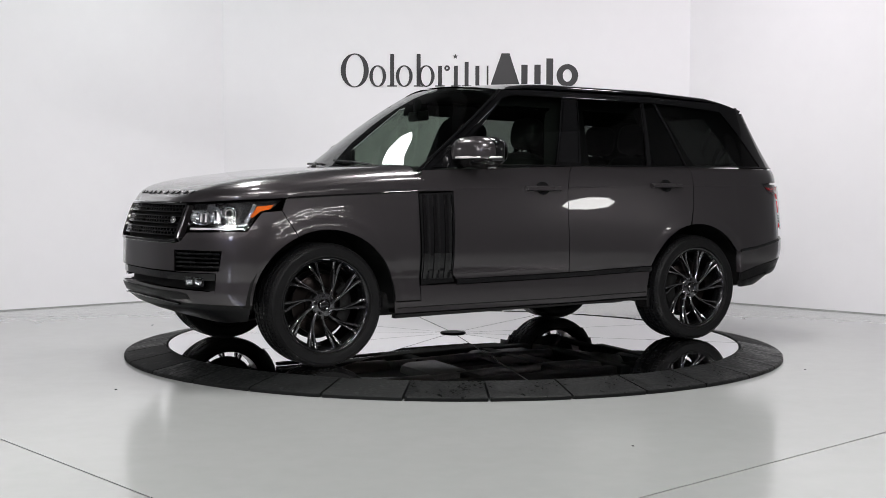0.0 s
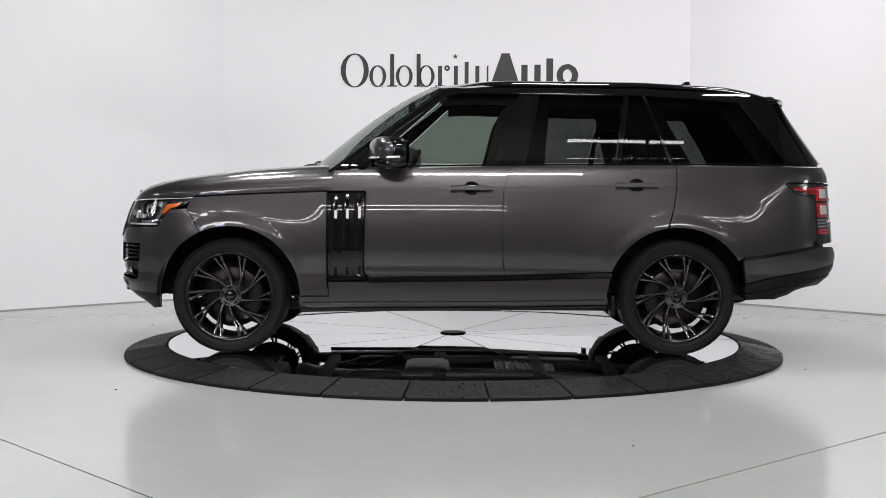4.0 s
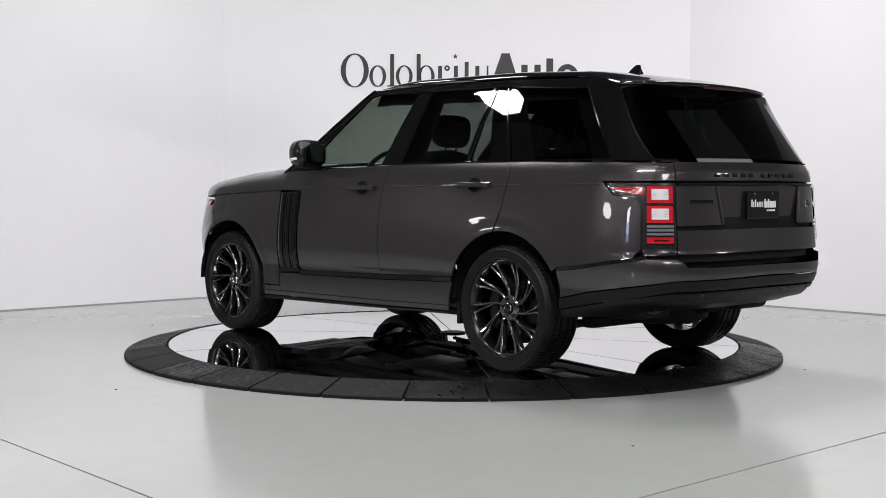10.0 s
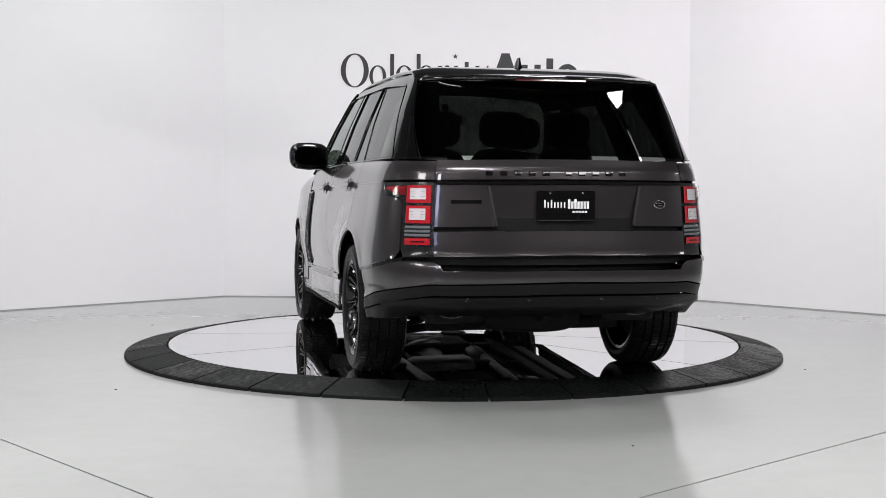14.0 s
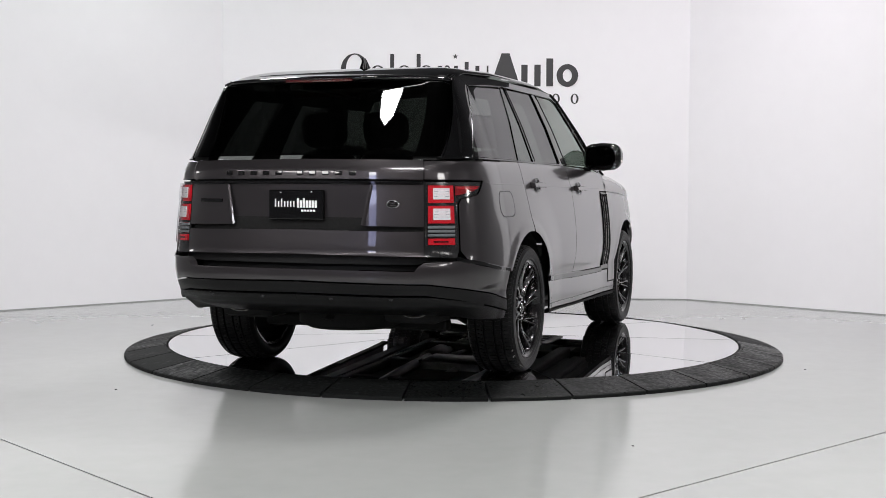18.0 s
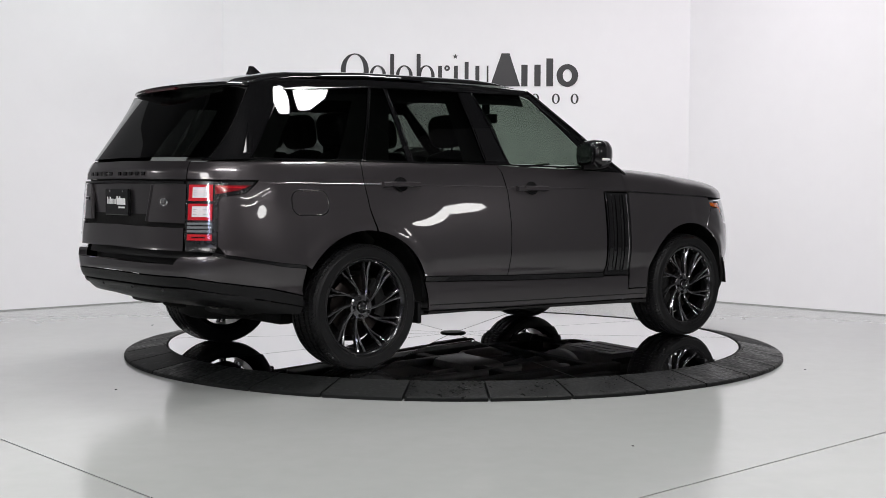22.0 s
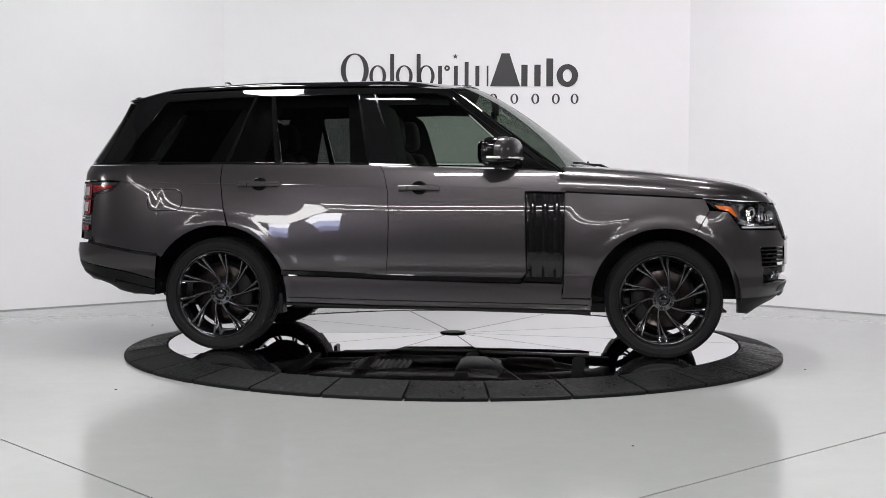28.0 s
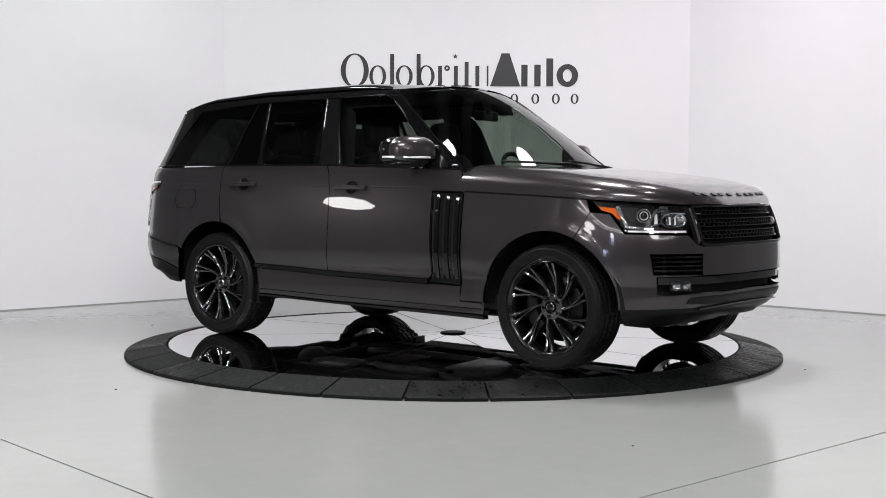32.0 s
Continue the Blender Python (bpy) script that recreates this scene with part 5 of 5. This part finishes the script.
for sd in (1, -1):
    S = (sd,)
    # door mirror
    mir = new("door_mirror")
    mir.parent = car
    tagged(mir, "grey and black door mirror with clear indicator")
    def swept(vs):
        return mirrored([(v[0] - 0.35 * (v[1] - 0.98), v[1], v[2]) for v in vs], sd)

    vs, fs = blob(0.452, 1.010, 1.333, 0.090, 0.146, 0.100, 2.7, zmin=-0.35, zmax=1.0)
    mesh_object("cap", swept(vs), fs, M_PAINT, mir, "painted mirror cap")
    vs, fs = blob(0.410, 1.010, 1.331, 0.080, 0.1475, 0.1015, 3.2)
    mesh_object("bezel", swept(vs), fs, M_BLACK, mir, "gloss black rear bezel")
    vs, fs = blob(0.446, 1.010, 1.330, 0.092, 0.145, 0.096, 2.7, zmin=-1.0, zmax=-0.40)
    mesh_object("lower_housing", swept(vs), fs, M_BLACK, mir)
    vs, fs = tube([(0.40, 1.158, 1.297), (0.47, 1.150, 1.297), (0.520, 1.11, 1.297), (0.541, 1.03, 1.296), (0.540, 0.95, 1.295)], 0.008)
    mesh_object("indicator", swept(vs), fs, M_WHITELENS, mir, "clear white indicator strip")
    vs, fs = blob(0.330, 1.010, 1.330, 0.006, 0.122, 0.078, 3.2)
    mesh_object("mirror_glass", swept(vs), fs, M_DARKCHROME, mir)
    vs, fs = tube([(0.47, 0.865, 1.245), (0.455, 0.92, 1.252), (0.44, 1.0, 1.265)], [0.035, 0.03, 0.03], flat=0.6)
    mesh_object("arm", mirrored(vs, sd), fs, M_BLACK, mir)
    panel("sail_panel", [(0.60, 1.245), (0.44, 1.37), (0.40, 1.262)], M_BLACK, car, sides=S, off=0.003)
    # door handles in their scooped cups
    for x0, z in ((-0.12, 1.102), (-1.191, 1.123)):
        def cup_skin(s, zz, off=0.0, x0=x0, z=z):
            q = ((np.asarray(s) - x0) / 0.052) ** 2 + ((np.asarray(zz) - z) / 0.043) ** 2
            return shell(s, zz, off + 0.009 * np.minimum(q, 1.0))

        # black instead of body paint: the shade in the hollow is put into the colour
        cup = panel("handle_cup", [(x0 + 0.052 * math.cos(a), z + 0.043 * math.sin(a)) for a in [2 * math.pi * k / 20 for k in range(20)]], M_BLACK, car, "scooped cup behind the handle, blackened for its shade", sides=S, off=0.0015, thick=0.001, gap=0, cell=0.02, surf=cup_skin, surf_n=normal_of(cup_skin))
        hd = strip("door_handle", [(x0 - 0.136, z - 0.002), (x0 - 0.075, z), (x0 + 0.075, z), (x0 + 0.136, z - 0.002)], 0.0165, M_PAINT, car, "grey pull handle", sides=S, off=0.034, base=0.001, bevel=0.35)
        strip("handle_gap", [(x0 - 0.078, z + 0.014), (x0 - 0.078, z - 0.014)], 0.0015, M_BLACK, hd, sides=S, off=0.0345, base=0.02)
    # character crease, window trims, seams
    for pts in ([(0.56, 1.103), (0.04, 1.106)], [(-0.27, 1.108), (-0.31, 1.108)], [(-0.34, 1.109), (-1.04, 1.118)], [(-1.34, 1.121), (-1.44, 1.122)], [(-1.46, 1.122), (-2.15, 1.128)]):
        strip("crease", pts, 0.0035, M_PAINT, car, sides=S, off=0.0018, base=-0.002)
    strip("belt_trim", [(0.70, 1.236), (-0.39, 1.256), (-1.45, 1.262), (-2.2, 1.264), (-2.52, 1.257)], 0.005, M_BLACK, car, sides=S, off=0.006)
    for pts in ([(-0.285, 1.268), (-0.452, 1.722)], [(-0.46, 1.268), (-0.562, 1.722)], [(-1.06, 1.268), (-1.145, 1.716)], [(-1.425, 1.268), (-1.262, 1.712)], [(-2.205, 1.27), (-1.895, 1.676)]):
        strip("pane_edge", pts, 0.0025, M_DARKCHROME, car, sides=S, off=0.004, base=-0.004)
    strip("window_top_trim", [(0.445, 1.365), (0.065, 1.706), (-0.03, 1.731), (-0.44, 1.728), (-1.25, 1.722), (-1.89, 1.68)], 0.004, M_DARKCHROME, car, sides=S, off=0.004, base=-0.004)
    # inner skins that close the cabin from below
    panel("door_card", [(0.80, 1.215), (-0.39, 1.245), (-1.45, 1.25), (-2.35, 1.24), (-2.35, 0.66), (-1.9, 0.87), (-1.0, 0.87), (-1.0, 0.42), (0.8, 0.42), (0.98, 0.85)], M_INTERIOR, car, "black inner door trim", sides=S, off=-0.07, thick=0, gap=0, cell=0.12)
panel("cargo_trim", [(-2.35, 1.24), (SR0, 1.245), (SR0, 0.7), (-2.35, 0.7)], M_INTERIOR, car, sides=(1, -1), off=-0.07, thick=0, gap=0, cell=0.12)

for sd in (1, -1):
    # inner pillar and rail trims narrow the view through the rear panes
    for poly in ([(-1.20, 1.25), (-1.08, 1.72), (-1.33, 1.72), (-1.58, 1.25)], [(-2.02, 1.25), (-1.72, 1.72), (-2.1, 1.72), (-2.45, 1.25)], [(-0.21, 1.25), (-0.29, 1.56), (-0.32, 1.62), (-0.38, 1.66), (-0.64, 1.66), (-0.60, 1.25)], [(0.05, 1.74), (0.05, 1.655), (-0.1, 1.66), (-1.9, 1.62), (-1.9, 1.73)]):
        panel("pillar_trim", poly, M_INTERIOR, car, sides=(sd,), off=-0.07, thick=0, gap=0, cell=0.1)
    panel("rear_pillar_lining", [(-2.18, 1.25), (LID - 0.06, 1.25), (-2.48, 1.69), (-2.2, 1.72), (-1.86, 1.70)], M_INTERIOR, car, sides=(sd,), off=-0.025, thick=0, gap=0, cell=0.06)

# fuel flap on the right-hand quarter
fl = []
for cx, cz, a0 in ((-1.772, 1.031, 0), (-1.908, 1.031, 90), (-1.908, 0.997, 180), (-1.772, 0.997, 270)):
    fl += [(cx + 0.054 * math.cos(radians(a0 + 18 * k)), cz + 0.054 * math.sin(radians(a0 + 18 * k))) for k in range(6)]
fl_ring = fl + [fl[0]]
strip("fuel_flap_seam", fl_ring, 0.003, M_BLACK, car, sides=(-1,), off=0.0016, base=-0.003)
panel("fuel_flap", fl, M_PAINT, car, "rounded square fuel flap", sides=(-1,), off=0.0012, thick=0.002, gap=0.004, cell=0.03)

# block letters across hood edge and tailgate, as plain bars
for k in range(10):
    y = 0.425 - 0.815 * (k + (0.6 if k > 4 else 0.0) + 0.2) / 10.8
    sd = 1 if y > 0 else -1
    sr = s_rear(abs(y))
    panel("letter_block", [(sr - 0.018, 1.169), (sr + 0.018, 1.169), (sr + 0.018, 1.190), (sr - 0.018, 1.190)], M_BLACK, car, sides=(sd,), off=0.006, thick=0.006, gap=0, cell=0.03)
    # the same row on the hood's front edge
    y = 0.47 - 0.94 * (k + (0.6 if k > 4 else 0.0) + 0.2) / 10.8
    HS = hood_surface() if k == 0 else HS
    col = int(np.argmin(np.abs(HS[-1][:, 1] - y)))
    prof = HS[:, col]
    hi = int(np.argmin(np.abs(prof[:, 2] - 1.066)[len(prof) // 2:])) + len(prof) // 2
    lo = min(len(prof) - 1, hi + 2)
    d = Vector(prof[hi]) - Vector(prof[lo])
    d.normalize()
    c0 = Vector(prof[hi])
    nrm = d.cross(Vector((0, 1, 0))).normalized()
    if nrm.x < 0:
        nrm = -nrm
    vs = []
    for o in (0.0, 0.007):
        for dy, dz in ((-0.021, -0.012), (0.021, -0.012), (0.021, 0.012), (-0.021, 0.012)):
            vs.append(c0 + Vector((0, dy, 0)) + d * dz + nrm * o)
    mesh_object("letter_block", vs, [(4, 5, 6, 7), (0, 1, 5, 4), (1, 2, 6, 5), (2, 3, 7, 6), (3, 0, 4, 7)], M_BLACK, car, smooth=False)

# number plate frame with plain bars, badges on the tailgate
bm = bmesh.new()
box(bm, (-2.582, -0.160, 0.932), (-2.560, 0.160, 1.090), 0.006)
plate = part("number_plate", bm, M_BLACK, car, "black dealer plate with white printed bars")
plate.location = (-0.018, 0, 0)
for y0, y1, z0, z1 in ((0.125, 0.0, 1.0, 1.03), (-0.005, -0.125, 0.996, 1.034), (-0.03, -0.115, 0.975, 0.985)):
    n = 7 if z1 - z0 > 0.02 else 5
    for k in range(n):
        a = y0 + (y1 - y0) * (k + 0.12) / n
        b = y0 + (y1 - y0) * (k + (0.55 if y0 > 0 else 0.85)) / n
        bm = bmesh.new()
        box(bm, (-2.5845, min(a, b), z0), (-2.582, max(a, b), z1 + (0.012 if k in (0, 2) and n == 7 else 0)))
        part("print_bar", bm, M_WHITE, plate)
for y in (0.09, -0.09):
    vs, fs = lathe([(0.001, 0.003), (0.005, 0.002), (0.006, 0.0)], 10, "z")
    mesh_object("plate_screw", [(-2.5825 - v[2], y + v[0], 1.078 + v[1]) for v in vs], fs, M_CHROME, plate)
strip("model_badge", [(s_rear(0.60), 1.030), (s_rear(0.45), 1.030)], 0.010, M_BLACK, car, "black script badge", sides=(1,), off=0.005)
vs, fs = lathe([(0.001, 0.005), (0.03, 0.004), (0.036, 0.0)], 24, "z")
m = Matrix.Translation(Vector(shell(s_rear(0.53), 1.018, 0.001) * np.array([1, -1, 1]))) @ Vector((-1, -0.12, 0)).to_track_quat("Z", "Y").to_matrix().to_4x4() @ Matrix.Diagonal((1, 0.62, 1, 1))
badge = mesh_object("oval_badge", [m @ Vector(v) for v in vs], fs, M_BLACK, car, "small oval black badge with a chrome rim")
vs, fs = lathe([(0.029, 0.004), (0.031, 0.0065), (0.034, 0.006), (0.0365, 0.0)], 32, "z")
mesh_object("badge_rim", [m @ Vector(v) for v in vs], fs, M_CHROME, badge)
for u0, u1, v0 in ((-0.020, 0.012, 0.006), (-0.012, 0.020, -0.012)):
    bm = bmesh.new()
    box(bm, (u0, v0, 0.004), (u1, v0 + 0.006, 0.006), 0, m)
    part("badge_bar", bm, M_CHROME, badge)

# spoiler lip, brake light, antenna fin
ROOF = roof_surface()
last = ROOF[-1]
vs, fs = [], []
for i, p in enumerate(last):
    w = 1 - abs(-1 + 2 * i / (len(last) - 1)) ** 6
    for dx, dz in ((0.10, 0.010), (-0.03, 0.000), (-0.062, -0.010), (-0.066, -0.020), (-0.050, -0.030), (0.10, -0.062)):
        vs.append((p[0] + dx * w, p[1] * 0.995, p[2] + dz * w - 0.003))
c = len(last)
for i in range(c - 1):
    for j in range(6):
        fs.append((i * 6 + j, i * 6 + (j + 1) % 6, i * 6 + 6 + (j + 1) % 6, i * 6 + 6 + j))
fs += [tuple(range(6)), tuple(range((c - 1) * 6, c * 6))]
sp = mesh_object("roof_spoiler", vs, fs, M_BLACK, car, "gloss black roof spoiler")
mid = last[c // 2]
bm = bmesh.new()
box(bm, (mid[0] - 0.060, -0.2, mid[2] - 0.038), (mid[0] - 0.040, 0.2, mid[2] - 0.024), 0.003)
part("high_brake_light", bm, M_DARKRED, sp, "dark red brake light strip")
vs, fs = [], []
for x, z, w in ((-1.56, 0.0, 0.012), (-1.61, 0.012, 0.022), (-1.65, 0.045, 0.016), (-1.665, 0.056, 0.010), (-1.695, 0.056, 0.006), (-1.70, 0.03, 0.010), (-1.715, 0.0, 0.016)):
    vs += [(x, -w, 1.80), (x, -w * 0.5, 1.817 + z), (x, w * 0.5, 1.817 + z), (x, w, 1.80)]
for i in range(6):
    for j in range(3):
        fs.append((i * 4 + j, i * 4 + j + 1, i * 4 + 5 + j, i * 4 + 4 + j))
mesh_object("antenna_fin", vs, fs, M_BLACK, car, "black shark-fin antenna", smooth=False)

# cowl and wipers at the foot of the windscreen
foot = SCREEN[0]
H = hood_surface()[0]
hx = np.array([np.interp(p[1], H[:, 1], H[:, 0]) for p in foot])
hz = np.array([max(np.interp(p[1], H[:, 1], H[:, 2]), p[2] - 0.03) for p in foot])
cow = np.stack([np.stack([foot[:, 0] - 0.03, foot[:, 1], foot[:, 2] - 0.01], -1), np.stack([hx + 0.05, foot[:, 1], hz - 0.018], -1)], 0)
grid_mesh("cowl", cow, M_PLASTIC, car, "black plastic cowl")
for y0, y1 in ((0.62, 0.02), (-0.02, -0.62)):
    pts = []
    for k in range(9):
        y = y0 + (y1 - y0) * k / 8
        i = int(np.argmin(np.abs(foot[:, 1] - y)))
        pts.append((foot[i][0] + 0.012 - 0.05 * k / 8, y, foot[i][2] + 0.022 + 0.03 * k / 8))
    vs, fs = tube(pts, 0.008, 6)
    wp = mesh_object("wiper_blade", vs, fs, M_PLASTIC, car, "black wiper")
    i = int(np.argmin(np.abs(foot[:, 1] - y0)))
    vs, fs = tube([(foot[i][0] + 0.10, y0, foot[i][2] + 0.005), (foot[i][0] + 0.05, y0 + (y1 - y0) * 0.1, foot[i][2] + 0.03), pts[4]], [0.014, 0.01, 0.006], 6)
    mesh_object("wiper_arm", vs, fs, M_PLASTIC, wp)

# cabin: headliner, dash, wheel, seats
hl = roof_surface()
hl[:, :, 2] -= 0.035
grid_mesh("headliner", hl[:, 1:-1], M_INTERIOR, car, "dark headliner")
bm = bmesh.new()
box(bm, (-0.95, -0.84, 0.62), (0.9, 0.84, 0.66))
box(bm, (-2.3, -0.54, 0.62), (-0.95, 0.54, 0.66))
part("cabin_floor", bm, M_INTERIOR, car)
bm = bmesh.new()
box(bm, (0.50, -0.80, 0.80), (1.02, 0.80, 1.185), 0.06)
box(bm, (0.42, 0.18, 1.08), (0.62, 0.58, 1.245), 0.05)
part("dashboard", bm, M_INTERIOR, car, "black leather dashboard", smooth=True)
sw = new("steering_wheel")
sw.parent = car
sw.location = (0.33, 0.38, 1.19)
sw.rotation_euler = (0, radians(62), 0)
vs, fs = tube([(0.185 * math.cos(a), 0.185 * math.sin(a), 0) for a in [2 * math.pi * k / 32 for k in range(32)]], 0.017, 8, closed=True)
mesh_object("wheel_rim", vs, fs, M_INTERIOR, sw)
vs, fs = blob(0, 0, 0, 0.07, 0.08, 0.03)
mesh_object("airbag_boss", vs, fs, M_INTERIOR, sw)
for a in (0, 180, 270):
    c, q = math.cos(radians(a + 90)), math.sin(radians(a + 90))
    vs, fs = tube([(0.05 * c, 0.05 * q, 0), (0.18 * c, 0.18 * q, 0)], 0.015, 6)
    mesh_object("spoke_arm", vs, fs, M_INTERIOR, sw)
bm = bmesh.new()
box(bm, (0.28, -0.13, 1.575), (0.31, 0.13, 1.645), 0.012)
part("rear_view_mirror", bm, M_PLASTIC, car, "black rear-view mirror", smooth=True)
bm = bmesh.new()
box(bm, (0.28, -0.02, 1.62), (0.33, 0.02, 1.73), 0.008)
part("mirror_foot", bm, M_PLASTIC, car)


def seat(x, y, w, label, back_top=1.28, rest=True):
    st = new("seat")
    st.parent = car
    tagged(st, label)
    vs, fs = blob(x + 0.12, y, 0.80, 0.28, w, 0.11, 4)
    mesh_object("cushion", vs, fs, M_INTERIOR, st)
    m = Matrix.Translation((x - 0.20, y, 1.02)) @ Euler((0, radians(-14), 0)).to_matrix().to_4x4()
    vs, fs = blob(0, 0, 0, 0.12, w, (back_top - 0.74), 3.2)
    mesh_object("backrest", [m @ Vector((v[0], v[1], v[2] * 0.58)) for v in vs], fs, M_INTERIOR, st)
    if rest:
        m = Matrix.Translation((x - 0.30, y, back_top + 0.135)) @ Euler((0, radians(-8), 0)).to_matrix().to_4x4()
        vs, fs = blob(0, 0, 0, 0.075, 0.145, 0.115, 3.2)
        mesh_object("headrest", [m @ Vector(v) for v in vs], fs, M_INTERIOR, st)
        for dy in (0.05, -0.05):
            vs, fs = tube([(x - 0.29, y + dy, back_top - 0.05), (x - 0.295, y + dy, back_top + 0.09)], 0.007, 6)
            mesh_object("headrest_post", vs, fs, M_DARKCHROME, st)


for y in (0.38, -0.38):
    seat(-0.08, y, 0.26, "black leather front seat", back_top=1.35)
for y in (0.42, 0.0, -0.42):
    seat(-1.02, y, 0.22, "black leather rear seat", back_top=1.33)
bm = bmesh.new()
box(bm, (-0.5, -0.12, 0.66), (0.5, 0.12, 0.98), 0.05)
part("centre_console", bm, M_INTERIOR, car, smooth=True)


# ---- the sign on the end wall, as plain shapes ----
W0, W1 = Vector((*ROOM[0], 0)), Vector((*ROOM[1], 0))
WD = (W1 - W0).normalized()
WN = Vector((WD.y, -WD.x, 0))
sign = empty("wall_sign", "black wall sign of thin and heavy cut-out shapes", "sign", m=Matrix.Translation(W0))


def sign_shape(name, outline, hole=None):
    """A flat cut-out 6 mm thick; outline and hole in metres along the wall and up."""
    vs, fs = [], []
    for d in (0.0015, 0.0075):
        for ring in ([outline, hole] if hole else [outline]):
            vs += [tuple(WD * u + WN * d + Vector((0, 0, z))) for u, z in ring]
    n = len(outline)
    if hole:
        for i in range(n):
            j = (i + 1) % n
            fs.append((2 * n + i, 2 * n + j, 3 * n + j, 3 * n + i))
            fs.append((i, j, 2 * n + j, 2 * n + i))
            fs.append((n + i, 3 * n + i, 3 * n + j, n + j))
    else:
        fs.append(tuple(range(n, 2 * n)))
        for i in range(n):
            j = (i + 1) % n
            fs.append((i, j, n + j, n + i))
    return mesh_object(name, vs, fs, M_SIGN, sign, smooth=False)


def bar(u0, u1, z0, z1):
    sign_shape("sign_bar", [(u0, z0), (u1, z0), (u1, z1), (u0, z1)])


def ring(u, z, ru, rz, side, thin):
    """An upright oval ring, heavier at the sides."""
    n = 32
    a = [2 * math.pi * k / n for k in range(n)]
    sign_shape("sign_ring", [(u + ru * math.cos(t), z + rz * math.sin(t)) for t in a], [(u + (ru - side) * math.cos(t), z + (rz - thin) * math.sin(t)) for t in a])


PX = (3.722 - 1.243) / 420.0


def U(px):
    return 1.243 + (px - 603) * PX


def Z(py):
    return 2.501 - (py - 95) * (0.353 / 60)


ring(U(628), Z(125), 25 * PX, 30 * PX, 9 * PX, 2 * PX)
for cx in (669, 716):
    ring(U(cx), Z(135), 15 * PX, 19 * PX, 6 * PX, 2 * PX)
for x0, top in ((691, 96), (738, 96)):
    bar(U(x0), U(x0 + 7), Z(153), Z(top))
    bar(U(x0 - 5), U(x0 + 12), Z(153.5), Z(151.5))
ring(U(755), Z(135), 15 * PX, 19 * PX, 6 * PX, 2 * PX)
for x0, top in ((776, 117), (804, 117), (823, 110)):
    bar(U(x0), U(x0 + 7), Z(153), Z(top))
    bar(U(x0 - 5), U(x0 + 12), Z(153.5), Z(151.5))
ring(U(792), Z(121), 5 * PX, 5 * PX, 3 * PX, 3 * PX)
star = []
for k in range(10):
    r = (5.2 if k % 2 == 0 else 2.1) * PX
    star.append((U(806.5) - r * math.sin(math.pi * k / 5), Z(100.5) + r * math.cos(math.pi * k / 5)))
sign_shape("star", star)
sign_shape("sign_stroke", [(U(842), Z(117)), (U(849), Z(117)), (U(849), Z(153)), (U(842), Z(153))])
bar(U(862), U(865), Z(153), Z(117))
# the heavy part
sign_shape("sign_stroke", [(U(868), Z(153)), (U(921), Z(153)), (U(902), Z(95)), (U(888), Z(95))])
bar(U(923), U(934), Z(153), Z(115))
bar(U(946), U(957), Z(153), Z(115))
bar(U(967), U(979), Z(153), Z(104))
ring(U(1004), Z(134), 19 * PX, 20 * PX, 11 * PX, 9 * PX)
# the small spaced line below
for cx in (874, 911, 948, 984, 1017):
    ring(U(cx), Z(175), 7 * PX, 9 * PX, 3.5 * PX, 1.4 * PX)


# ---- specks of dirt on the floor ----
rnd = random.Random(5)
DIRT = [(-2.523, 1.339, 0.008), (2.469, 4.015, 0.012), (2.579, 4.154, 0.009), (2.619, 4.023, 0.007), (2.27, -1.064, 0.006), (-1.933, -1.98, 0.006), (0.816, -3.473, 0.006), (-1.852, -0.815, 0.005)]
for x, y, r in DIRT:
    vs, fs = blob(0, 0, 0.3 * r, r * rnd.uniform(0.8, 1.6), r, 0.4 * r, 2.2, 8, 4)
    ob = mesh_object("floor_debris", vs, fs, M_UNDER)
    ob.matrix_basis = pose(x, y, FLOOR_Z, 0, 0, rnd.uniform(0, 180))
    tagged(ob, "tiny dark crumb of dirt on the grey floor", "debris", group="crumbs on the floor")


# ---- what turns ----
def motions():
    """The disc turns slowly and carries the car round with it."""
    rows = []
    for t, a in HEADING:
        rows.append((t, pose(0, 0, 0, 0, 0, a)))
    walk(disc, rows)
    walk(car, [(t, m @ pose(-0.002, -0.003, 0.001)) for t, m in rows])


motions()
